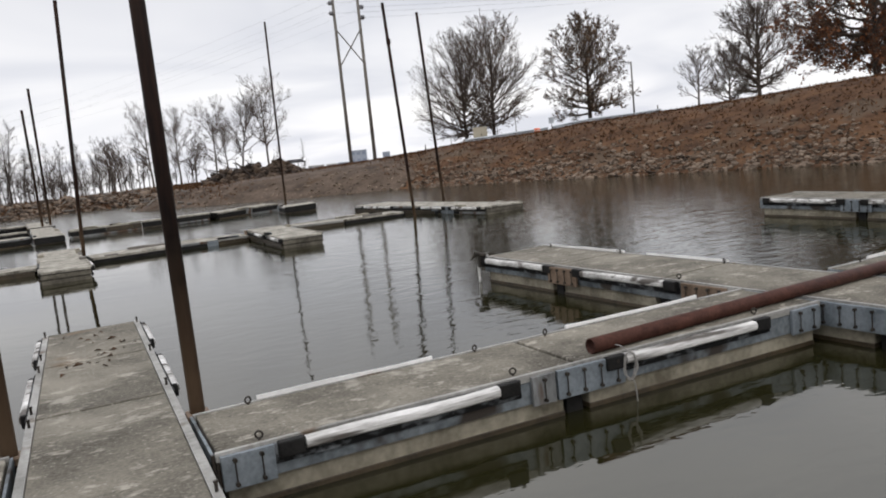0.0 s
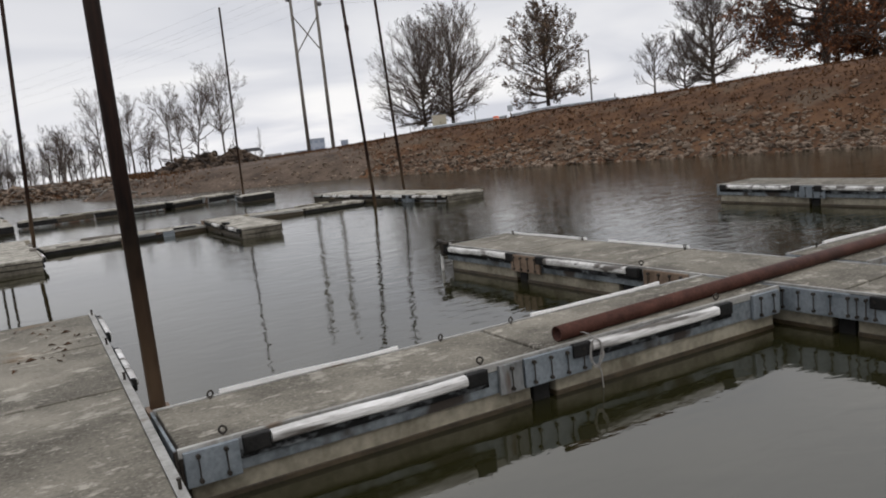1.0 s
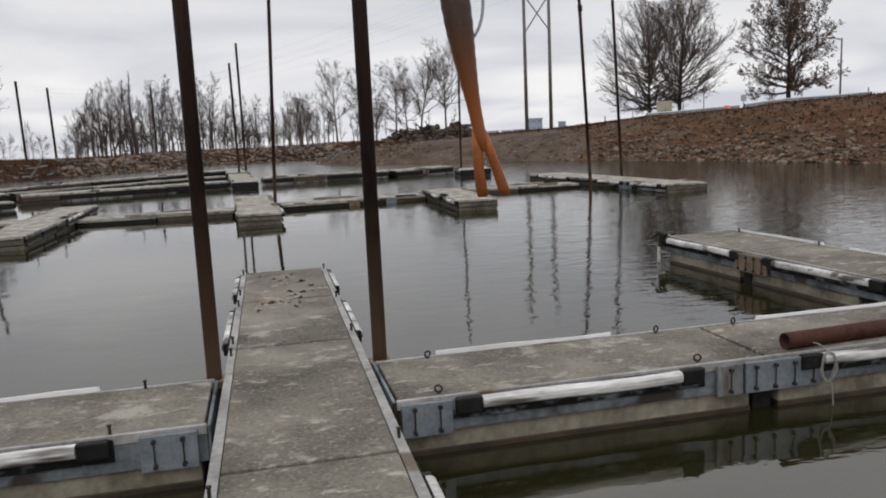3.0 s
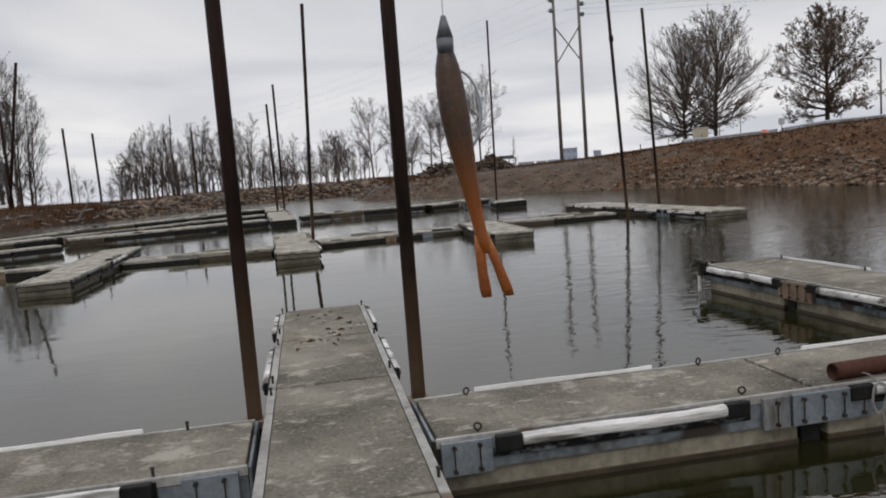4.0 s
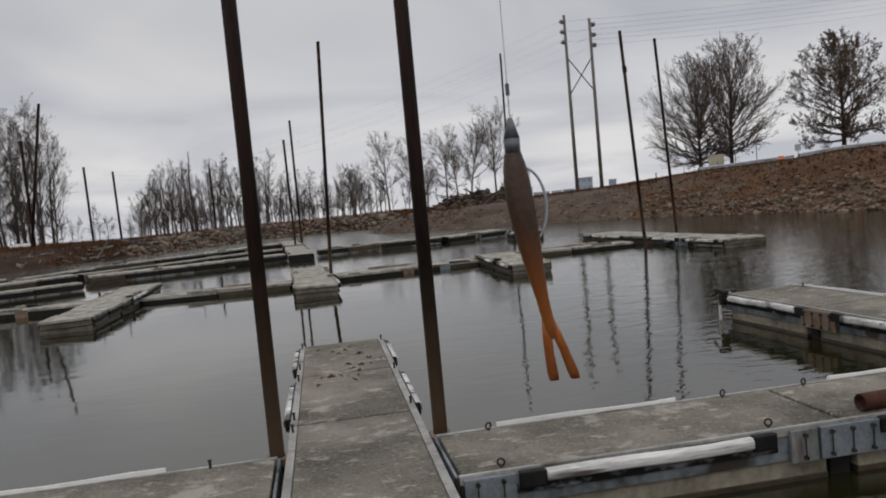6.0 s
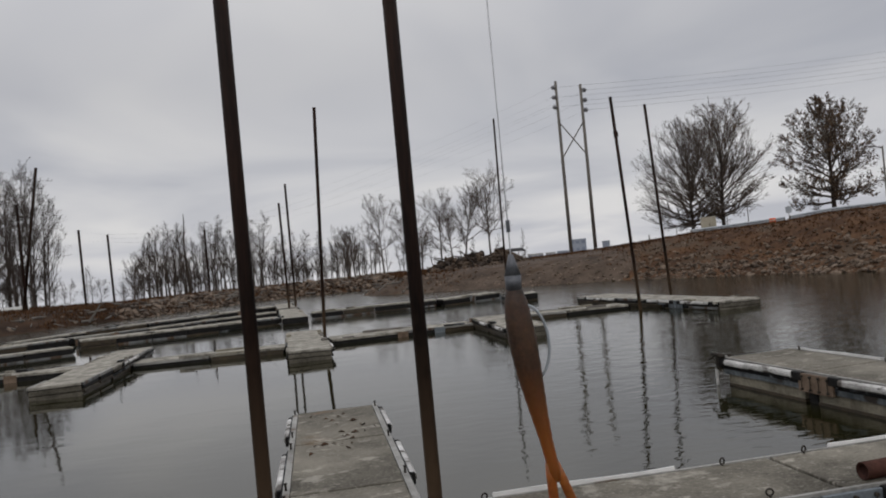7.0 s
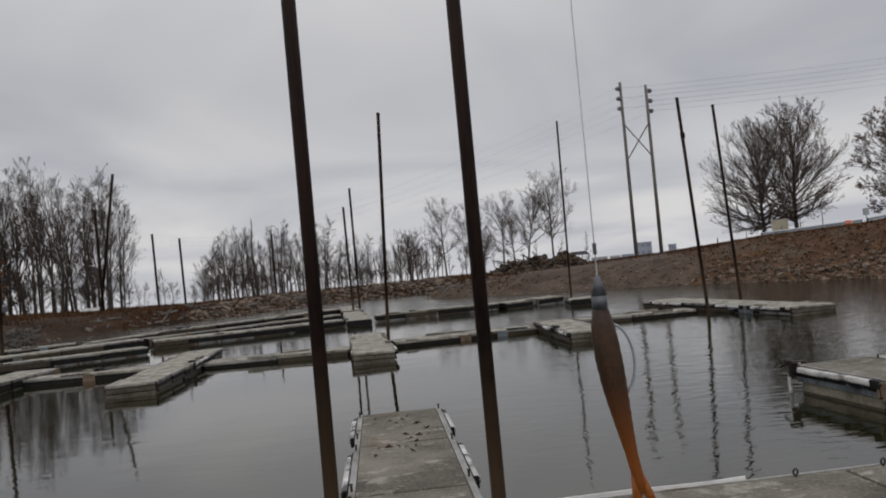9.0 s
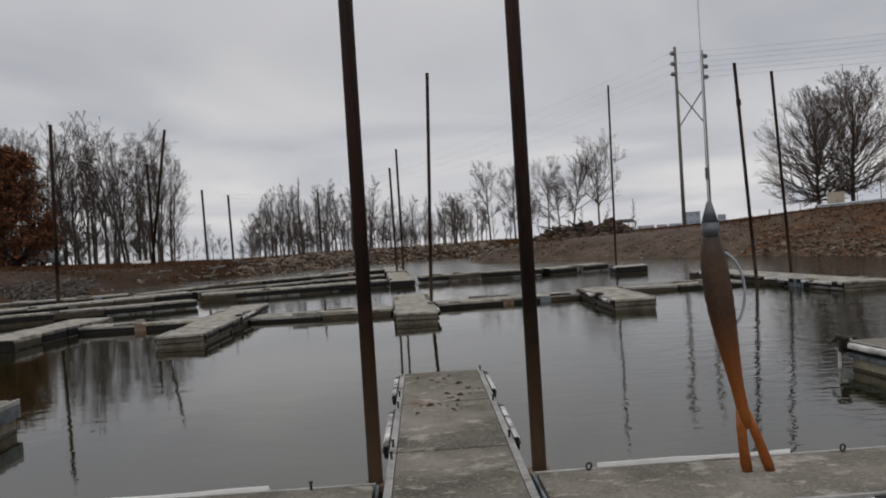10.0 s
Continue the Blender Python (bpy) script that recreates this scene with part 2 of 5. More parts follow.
M = {
    "water": water_material(),
    "deck": deck_material(),
    "deck_far": material("pale_concrete_deck", (0.10, 0.091, 0.073), (0.46, 0.435, 0.375), 3.4, 0.85, bump=0.3, fine=20),
    "steel": material("galvanised_steel", (0.070, 0.080, 0.087), (0.235, 0.262, 0.28), 2.4, 0.55, 0.35, 0.15, 26, spots=((0.05, 0.042, 0.036), 2.6, 0.55)),
    "plate": material("blue_grey_plate", (0.115, 0.136, 0.153), (0.26, 0.29, 0.316), 3.0, 0.5, 0.4, 0.1, 40, spots=((0.20, 0.16, 0.12), 7.0, 0.68)),
    "edge": material("pale_edge_steel", (0.17, 0.166, 0.152), (0.40, 0.393, 0.370), 2.0, 0.6, 0.2, 0.15, 26, spots=((0.13, 0.10, 0.075), 3.0, 0.62)),
    "stained_plate": material("rust_streaked_plate", (0.10, 0.10, 0.098), (0.27, 0.28, 0.28), 3.5, 0.6, 0.3, 0.15, 40, stretch=(1, 1, 0.3), spots=((0.10, 0.065, 0.045), 6.0, 0.52)),
    "rubble": material("brown_rubble_stone", (0.032, 0.023, 0.017), (0.19, 0.145, 0.11), 2.0, 0.9, bump=0.5, fine=14, island=0.6),
    "rustplate": material("rust_stained_plate", (0.12, 0.085, 0.06), (0.26, 0.19, 0.14), 4.0, 0.7, 0.2, 0.2, 40),
    "white": material("weathered_white_bumper", (0.24, 0.23, 0.215), (0.76, 0.75, 0.73), 3.0, 0.6, bump=0.4, fine=30, stretch=(0.35, 1.4, 3), spots=((0.10, 0.09, 0.08), 3.2, 0.545)),
    "white_clean": material("chalky_white_strip", (0.62, 0.615, 0.60), (0.86, 0.855, 0.84), 3.0, 0.6, bump=0.3, fine=30, stretch=(0.35, 1.4, 3), spots=((0.22, 0.20, 0.18), 4.0, 0.66)),
    # real rubber parts, and the painted shade of gaps on the docks
    "rubber_and_shade": material("black_rubber_and_shade", (0.004, 0.004, 0.004), (0.018, 0.017, 0.016), 6.0, 0.6, bump=0.3),
    "backing": material("blackened_timber", (0.006, 0.006, 0.006), (0.15, 0.16, 0.168), 3.0, 0.75, bump=0.4, fine=16, stretch=(0.9, 1, 1.6), span=(0.53, 0.69)),
    "float": material("beige_float", (0.110, 0.097, 0.070), (0.31, 0.282, 0.220), 2.4, 0.6, bump=0.15, fine=18, spots=((0.18, 0.15, 0.10), 1.9, 0.62)),
    "slime": material("brown_water_stain", (0.018, 0.013, 0.007), (0.070, 0.051, 0.029), 5.0, 0.45, bump=0.3),
    "blackfloat": material("black_float_tube", (0.006, 0.006, 0.007), (0.03, 0.03, 0.032), 2.0, 0.5, bump=0.1),
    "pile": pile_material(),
    "pipe": material("red_rust_pipe", (0.030, 0.012, 0.009), (0.095, 0.040, 0.028), 3.5, 0.6, 0.2, 0.25, 40),
    "bolt": material("dark_bolt", (0.02, 0.018, 0.016), (0.07, 0.06, 0.05), 9.0, 0.6, 0.5, 0.1),
    "rope": material("grey_rope", (0.16, 0.15, 0.14), (0.32, 0.31, 0.29), 20.0, 0.9, bump=0.4),
    "ground": material("dry_grass_ground", (0.034, 0.017, 0.009), (0.122, 0.064, 0.032), 0.8, 0.95, bump=1.0, fine=7.0, spots=((0.085, 0.060, 0.041), 0.35, 0.56)),
    "rock": material("riprap_stone", (0.033, 0.023, 0.016), (0.20, 0.153, 0.116), 2.0, 0.9, bump=0.5, fine=14, island=0.5),
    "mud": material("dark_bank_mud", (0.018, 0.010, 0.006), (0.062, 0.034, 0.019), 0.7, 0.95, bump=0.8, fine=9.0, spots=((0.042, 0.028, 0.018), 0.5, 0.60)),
    "bank_soil": material("bare_bank_soil", (0.042, 0.030, 0.022), (0.120, 0.088, 0.066), 0.9, 0.95, bump=0.9, fine=8.0, spots=((0.07, 0.045, 0.028), 0.7, 0.60)),
    "wet_stone": material("dark_wet_stone", (0.030, 0.027, 0.024), (0.13, 0.118, 0.105), 2.0, 0.8, bump=0.4, fine=14, island=0.4),
    "grass": material("dry_grass", (0.034, 0.016, 0.007), (0.124, 0.062, 0.028), 0.5, 0.9, bump=0, island=0.45),
    "bark": material("grey_bark", (0.060, 0.050, 0.042), (0.15, 0.135, 0.12), 3.0, 0.9, bump=0.4),
    "bark_dark": material("dark_bark", (0.028, 0.022, 0.018), (0.075, 0.06, 0.05), 3.0, 0.9, bump=0.4),
    "wood_bark": material("dark_grey_wood_bark", (0.034, 0.027, 0.023), (0.085, 0.070, 0.060), 1.2, 0.9, bump=0, island=0.4),
    "far_float": material("stained_far_float", (0.040, 0.035, 0.027), (0.165, 0.150, 0.120), 2.6, 0.7, bump=0.2, fine=14),
    "twig": material("brown_grey_twig", (0.055, 0.042, 0.035), (0.125, 0.10, 0.085), 2.0, 0.9, bump=0),
    "leaf_rust": material("rust_brown_leaf", (0.060, 0.024, 0.011), (0.21, 0.086, 0.038), 0.8, 0.8, bump=0, island=0.5),
    "leaf_dull": material("dull_brown_leaf", (0.05, 0.032, 0.02), (0.15, 0.095, 0.055), 0.8, 0.8, bump=0, island=0.5),
    "cabinet": material("beige_cabinet", (0.36, 0.33, 0.25), (0.48, 0.44, 0.35), 2.0, 0.6, bump=0.05),
    "rail": material("galvanised_guardrail", (0.30, 0.33, 0.36), (0.50, 0.53, 0.56), 1.0, 0.45, 0.3, 0.05),
    "wood_pole": material("grey_timber_pole", (0.10, 0.09, 0.08), (0.20, 0.185, 0.165), 1.5, 0.85, bump=0.2, stretch=(1, 1, 0.2)),
    "porcelain": material("grey_insulator", (0.16, 0.16, 0.17), (0.30, 0.30, 0.32), 2.0, 0.3, bump=0),
    "wire": material("dark_wire", (0.10, 0.10, 0.11), (0.16, 0.16, 0.17), 2.0, 0.5, 0.5, 0),
    "debris": material("dark_debris", (0.018, 0.013, 0.010), (0.10, 0.072, 0.052), 1.2, 0.95, bump=0.6, island=0.5),
    "roof": material("dark_roof", (0.02, 0.02, 0.022), (0.05, 0.048, 0.05), 1.0, 0.8, bump=0.1),
    # distance haze is mixed into these facade and window colours
    "far_wall": material("hazy_blue_facade", (0.30, 0.34, 0.41), (0.38, 0.42, 0.49), 0.1, 0.7, bump=0),
    "far_pale": material("hazy_pale_facade", (0.42, 0.42, 0.43), (0.52, 0.51, 0.50), 0.1, 0.7, bump=0),
    "far_glass": material("hazy_window_band", (0.20, 0.24, 0.31), (0.25, 0.29, 0.36), 0.1, 0.3, bump=0),
    "orange": material("orange_barrel", (0.62, 0.10, 0.03), (0.75, 0.16, 0.05), 2.0, 0.5, bump=0),
    "car": material("grey_car_paint", (0.13, 0.14, 0.15), (0.17, 0.18, 0.19), 1.0, 0.3, 0.3, 0),
    "glass": material("dark_car_glass", (0.01, 0.012, 0.014), (0.02, 0.022, 0.025), 1.0, 0.08, 0.0, 0),
    "hull": material("white_hull", (0.40, 0.40, 0.38), (0.55, 0.55, 0.52), 2.0, 0.4, bump=0.05),
    "lead": material("grey_lead", (0.07, 0.075, 0.085), (0.15, 0.155, 0.17), 200.0, 0.5, 0.4, 0.1),
    "leaf_litter": material("brown_leaf_litter", (0.03, 0.018, 0.01), (0.09, 0.05, 0.03), 12.0, 0.9, bump=0.2),
}


def lure_material(name, dark, light):
    m = material(name, dark, light, 60.0, 0.35, 0, 0.05, 700)
    t = m.node_tree
    p = t.nodes["Principled BSDF"]
    p.inputs["Subsurface Weight"].default_value = 0.35
    p.inputs["Subsurface Radius"].default_value = (0.006, 0.002, 0.0006)
    p.inputs["Subsurface Scale"].default_value = 1.0
    p.inputs["Transmission Weight"].default_value = 0.12
    return m


M["lure"] = lure_material("amber_soft_plastic", (0.13, 0.036, 0.006), (0.34, 0.108, 0.014))
M["lure_body"] = lure_material("brown_soft_plastic", (0.026, 0.012, 0.006), (0.095, 0.044, 0.020))


def fade_to_amber(m):
    """The brown body runs out into the amber of the tail."""
    t = m.node_tree
    p = t.nodes["Principled BSDF"]
    body = p.inputs["Base Color"].links[0].from_socket
    tc = t.nodes.new("ShaderNodeTexCoord")
    sep = t.nodes.new("ShaderNodeSeparateXYZ")
    t.links.new(tc.outputs["Object"], sep.inputs[0])
    mr = t.nodes.new("ShaderNodeMapRange")
    mr.inputs["From Min"].default_value, mr.inputs["From Max"].default_value = 0.006, -0.026
    t.links.new(sep.outputs["Z"], mr.inputs["Value"])
    mx = t.nodes.new("ShaderNodeMixRGB")
    t.links.new(mr.outputs[0], mx.inputs[0])
    t.links.new(body, mx.inputs[1])
    mx.inputs[2].default_value = (0.24, 0.072, 0.010, 1)
    t.links.new(mx.outputs[0], p.inputs["Base Color"])


fade_to_amber(M["lure_body"])


def clear_line_material():
    m = bpy.data.materials.new("clear_nylon")
    m.use_nodes = True
    p = m.node_tree.nodes["Principled BSDF"]
    p.inputs["Base Color"].default_value = (0.75, 0.76, 0.78, 1)
    p.inputs["Roughness"].default_value = 0.2
    p.inputs["Transmission Weight"].default_value = 0.6
    return m


M["nylon"] = clear_line_material()


# ---- building helpers ----
def thing(name, label, category, at=(0, 0, 0), turn=0.0, group="", kind=""):
    ob = new(name)
    ob.matrix_world = pose(*at, 0, 0, turn)
    ob.empty_display_size = 0.2
    return tagged(ob, label, category, group, kind)


def part(name, bm, mat, parent, label="", smooth=False):
    me = bpy.data.meshes.new(name)
    bm.to_mesh(me)
    bm.free()
    me.materials.append(M[mat])
    if smooth:
        for f in me.polygons:
            f.use_smooth = True
    ob = new(name, me)
    ob.parent = parent
    if label:
        tagged(ob, label)
    return ob


def from_arrays(name, verts, faces, mat, parent=None, smooth=False):
    me = bpy.data.meshes.new(name)
    v = np.asarray(verts, dtype=np.float64).reshape(-1, 3)
    me.from_pydata(v.tolist(), [], faces if isinstance(faces, list) else faces.tolist())
    me.materials.append(M[mat])
    if smooth:
        me.polygons.foreach_set("use_smooth", [True] * len(me.polygons))
    me.update()
    ob = new(name, me)
    ob.parent = parent
    return ob


def box(bm, x0, x1, y0, y1, z0, z1, bevel=0.0):
    made = bmesh.ops.create_cube(bm, size=1.0, matrix=Matrix.Translation(((x0 + x1) / 2, (y0 + y1) / 2, (z0 + z1) / 2)) @ Matrix.Diagonal((x1 - x0, y1 - y0, z1 - z0, 1)))
    if bevel:
        edges = list({e for v in made["verts"] for e in v.link_edges})
        bmesh.ops.bevel(bm, geom=edges, offset=bevel, segments=2, affect="EDGES", profile=0.6)
    return bm


def tube(bm, a, b, ra, rb=None, n=10, caps=True):
    a, b = Vector(a), Vector(b)
    d = b - a
    m = Matrix.Translation((a + b) / 2) @ d.to_track_quat("Z", "Y").to_matrix().to_4x4()
    bmesh.ops.create_cone(bm, cap_ends=caps, segments=n, radius1=ra, radius2=ra if rb is None else rb, depth=d.length, matrix=m)
    return bm


def ring(bm, centre, major, minor, m=None, n=12, k=6):
    m = m or Matrix()
    rows = []
    for i in range(n):
        a = 2 * math.pi * i / n
        row = []
        for j in range(k):
            b = 2 * math.pi * j / k
            p = Vector(((major + minor * math.cos(b)) * math.cos(a), (major + minor * math.cos(b)) * math.sin(a), minor * math.sin(b)))
            row.append(bm.verts.new(Vector(centre) + m.to_3x3() @ p))
        rows.append(row)
    for i in range(n):
        for j in range(k):
            bm.faces.new((rows[i][j], rows[(i + 1) % n][j], rows[(i + 1) % n][(j + 1) % k], rows[i][(j + 1) % k]))
    return bm


# ---- lie of the land ----
SHORE = [(60, -90), (34, -20), (26.5, 6), (23.6, 15), (21.6, 21), (19.3, 27), (17, 33), (15.2, 36.4), (12.5, 38.6), (8.8, 42.3), (6.1, 44.9), (3.5, 47.4),
         (3.2, 50), (5.2, 53.5), (8, 57), (4, 59), (-1, 59.2), (-4, 58.4), (-7, 54), (-9.8, 50.3), (-13.8, 46.8), (-16.6, 42), (-16.6, 33), (-20, 26), (-30, 8), (-60, -30), (-70, -90)]
CREST_AZ = [-34, -28, -20, -13, -7, 0, 8, 15, 20, 27, 33, 36, 39, 44, 48.8, 54, 58, 70]
CREST_TAN = [-0.006, -0.0095, -0.0150, -0.0185, -0.0170, -0.0170, -0.0150, -0.0120, -0.0090, 0.0000, 0.0040, 0.0095, 0.0110, 0.0150, 0.0200, 0.0260, 0.0290, 0.0310]


def shore_distance(x, y):
    """Metres inland from the water's edge, negative over the water."""
    x, y = np.asarray(x, float), np.asarray(y, float)
    best = np.full(x.shape, 1e9)
    inside = np.zeros(x.shape, bool)
    for (ax, ay), (bx, by) in zip(SHORE, SHORE[1:] + SHORE[:1]):
        dx, dy = bx - ax, by - ay
        s = np.clip(((x - ax) * dx + (y - ay) * dy) / (dx * dx + dy * dy), 0, 1)
        best = np.minimum(best, np.hypot(x - ax - s * dx, y - ay - s * dy))
        cross = ((ay > y) != (by > y)) & (x < dx * (y - ay) / (dy if dy else 1e-9) + ax)
        inside ^= cross
    return np.where(inside, -best, best)


def wobble(x, y):
    return (np.sin(0.9 * x + 1.3 * np.sin(0.5 * y)) + np.sin(1.15 * y + 1.7 * np.sin(0.43 * x)) + 0.6 * np.sin(2.3 * x + 1.9 * y)) / 2.6


def land_height(x, y):
    x, y = np.asarray(x, float), np.asarray(y, float)
    d = shore_distance(x, y) + 0.25 * wobble(x, y)
    r = np.hypot(x, y)
    az = np.degrees(np.arctan2(x, y))
    tan = np.interp(az, CREST_AZ, CREST_TAN)
    reach = np.where(tan > 0, np.clip(r, 30, 78), 68 + np.clip(r - 68, 0, 4000) * 1.06)
    far = np.clip((r - 78) / 60, 0, 1)
    top = 2.0 + tan * reach - np.where(tan > -0.012, 0.012 * np.clip(r - 90, 0, 4000), 0) * far
    slope = np.where(d > 0, d * 0.42 + 0.05 * wobble(2.1 * x, 2.1 * y) * np.clip(d, 0, 1), d * 0.5)
    k = 0.22
    low = -np.logaddexp(-slope / k, -top / k) * k
    return np.where(d < 0, np.maximum(low, -1.6), low) + np.where(d > 4, 0.03 * wobble(0.7 * x, 0.7 * y), 0)


def gz(x, y):
    return float(land_height(np.array([x]), np.array([y]))[0])


def polar(az, d):
    return d * math.sin(radians(az)), d * math.cos(radians(az))


def build_ground():
    u = np.linspace(-1, 1, 420)
    c = 75 * u + np.sign(u) * (np.exp(np.abs(u) * 9.0) - 1) * 0.40
    xs, ys = np.meshgrid(c, c + 25)
    z = land_height(xs, ys)
    n = len(u)
    v = np.stack([xs, ys, z], -1).reshape(-1, 3)
    i = np.arange(n * n).reshape(n, n)
    f = np.stack([i[:-1, :-1], i[:-1, 1:], i[1:, 1:], i[1:, :-1]], -1).reshape(-1, 4)
    ob = from_arrays("ground", v, f, "ground", smooth=True)
    tagged(ob, "brown winter grass bank sloping down to the water", "ground", kind="structure")


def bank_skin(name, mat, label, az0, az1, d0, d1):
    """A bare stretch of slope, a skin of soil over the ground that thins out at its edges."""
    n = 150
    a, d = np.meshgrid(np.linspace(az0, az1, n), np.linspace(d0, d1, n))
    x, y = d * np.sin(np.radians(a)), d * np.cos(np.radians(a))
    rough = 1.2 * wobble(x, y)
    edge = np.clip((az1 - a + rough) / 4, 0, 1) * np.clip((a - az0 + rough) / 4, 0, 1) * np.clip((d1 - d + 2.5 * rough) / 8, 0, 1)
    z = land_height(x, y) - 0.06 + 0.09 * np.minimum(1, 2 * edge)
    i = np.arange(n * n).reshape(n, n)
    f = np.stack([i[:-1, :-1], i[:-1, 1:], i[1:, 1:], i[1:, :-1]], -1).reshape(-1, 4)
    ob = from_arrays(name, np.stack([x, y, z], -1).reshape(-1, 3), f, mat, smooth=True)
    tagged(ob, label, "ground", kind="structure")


build_ground()
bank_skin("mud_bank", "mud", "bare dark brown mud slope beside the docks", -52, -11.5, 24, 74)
bank_skin("soil_bank", "bank_soil", "bare grey-brown soil slope of the point", 2.5, 24, 36, 62)


def build_water():
    bm = bmesh.new()
    bmesh.ops.create_grid(bm, x_segments=8, y_segments=8, size=1, matrix=Matrix.Diagonal((78, 79, 1, 1)))
    me = bpy.data.meshes.new("water")
    bm.to_mesh(me)
    bm.free()
    me.materials.append(M["water"])
    ob = new("water", me)
    ob.location = (0, -16, 0.045)
    tagged(ob, "murky grey-green marina water with faint ripples", "water", kind="structure")


build_water()

ICO = None


def ico_base():
    bm = bmesh.new()
    bmesh.ops.create_icosphere(bm, subdivisions=1, radius=1.0)
    v = np.array([p.co[:] for p in bm.verts])
    f = np.array([[p.index for p in q.verts] for q in bm.faces])
    bm.free()
    return v, f


ICO = ico_base()


def stones(name, centres, sizes, mat, label, category, seed, squash=0.6):
    rng = np.random.default_rng(seed)
    n = len(centres)
    base, faces = ICO
    sc = sizes[:, None] * rng.uniform(0.6, 1.3, (n, 3)) * np.array([1.15, 0.9, squash])
    jig = rng.uniform(0.72, 1.22, (n, len(base), 1))
    v = base[None] * jig * sc[:, None, :]
    a = rng.uniform(0, 2 * np.pi, n)
    ca, sa = np.cos(a)[:, None], np.sin(a)[:, None]
    x, y = v[..., 0] * ca - v[..., 1] * sa, v[..., 0] * sa + v[..., 1] * ca
    tilt = rng.normal(0, 0.3, (n, 1))
    v = np.stack([x, y, v[..., 2] + x * tilt], -1) + centres[:, None, :]
    f = faces[None] + (np.arange(n) * len(base))[:, None, None]
    ob = from_arrays(name, v.reshape(-1, 3), f.reshape(-1, 3), mat)
    return tagged(ob, label, category, kind="stuff")


def scatter(seed, n, xr, yr, lo, hi, power=1.0):
    """Points on the land between lo and hi metres inland."""
    rng = np.random.default_rng(seed)
    x, y = rng.uniform(*xr, n), rng.uniform(*yr, n)
    d = shore_distance(x, y)
    t = (d - lo) / (hi - lo)
    keep = (t > 0) & (t < 1) & (rng.uniform(0, 1, n) < np.clip(1 - t, 0, 1) ** power)
    x, y = x[keep], y[keep]
    return np.stack([x, y, land_height(x, y)], -1), rng


def bank_stones():
    """The largest stones of the bank, each one by itself."""
    p, rng = scatter(4, 9000, (10, 30), (12, 44), -0.1, 3.2, 0.5)
    p = p[:280]
    ob = thing("riprap_bank", "large loose grey-brown stones at the foot of the bank", "stones", (0, 0, 0))
    base, faces = ICO
    kinds = []
    for k in range(8):
        me = bpy.data.meshes.new("stone")
        v = base * rng.uniform(0.72, 1.2, (len(base), 1)) * np.array([1.2, 0.9, 0.62])
        me.from_pydata(v.tolist(), [], faces.tolist())
        me.materials.append(M["rock"])
        kinds.append(me)
    for i, c in enumerate(p):
        s = new("stone", kinds[i % 8])
        r = rng.uniform(0.07, 0.17)
        s.matrix_world = pose(c[0], c[1], c[2] + 0.03, rng.uniform(-20, 20), rng.uniform(-20, 20), rng.uniform(0, 360)) @ Matrix.Diagonal((r, r, r, 1))
        s.parent = ob


def build_banks():
    bank_stones()
    p, rng = scatter(3, 130000, (6, 40), (-6, 52), -0.25, 6.2, 0.8)
    band = 0.5 + 0.5 * wobble(p[:, 0] * 0.45, p[:, 1] * 0.45)
    d = shore_distance(p[:, 0], p[:, 1])
    keep = rng.uniform(0, 1, len(p)) < np.clip(0.12 + 0.70 * band + 0.7 * (d < 1.6) - 0.07 * d, 0, 1)
    keep &= ~((p[:, 1] > 38.5 - 0.12 * p[:, 0]) & (rng.uniform(0, 1, len(p)) < 0.72))
    p = p[keep][:26000]
    s = rng.gamma(2.4, 0.022, len(p)) + 0.032
    stones("riprap", p + [0, 0, 0.0], np.clip(0.88 * s, 0.03, 0.2), "rock", "broken grey-brown riprap stones along the bank", "stones", 5)
    p, rng = scatter(7, 60000, (-12, 6), (49, 75), -0.3, 5.5, 0.6)
    p = p[:2600]
    s = rng.gamma(2.5, 0.035, len(p)) + 0.05
    stones("rubble", p + [0, 0, 0.05], np.clip(s, 0.06, 0.45), "rubble", "heaped grey-brown rubble stones on the far bank", "stones", 6, 0.7)
    p, rng = scatter(8, 9000, (-40, -10), (8, 50), -0.3, 2.5, 1.0)
    stones("shore_stones", p[:260], np.clip(rng.gamma(2.5, 0.03, len(p[:260])) + 0.04, 0.04, 0.18), "rock", "loose grey stones at the muddy edge", "stones", 9)


def build_driftwood():
    rng = np.random.default_rng(71)
    p, _ = scatter(72, 6000, (-16, 6), (42, 75), 0.2, 5.0, 0.5)
    bm = bmesh.new()
    for c in p[:150]:
        d = Vector((rng.normal(0, 1), rng.normal(0, 0.8), rng.normal(0.03, 0.12))).normalized() * rng.uniform(0.3, 1.2)
        s = Vector(c) + Vector((0, 0, 0.12))
        tube(bm, s, s + d, rng.uniform(0.03, 0.08), rng.uniform(0.015, 0.04), 6)
    me = bpy.data.meshes.new("driftwood")
    bm.to_mesh(me)
    bm.free()
    me.materials.append(M["wood_pole"])
    tagged(new("driftwood", me), "pale grey driftwood logs among the rubble", "driftwood", kind="stuff")


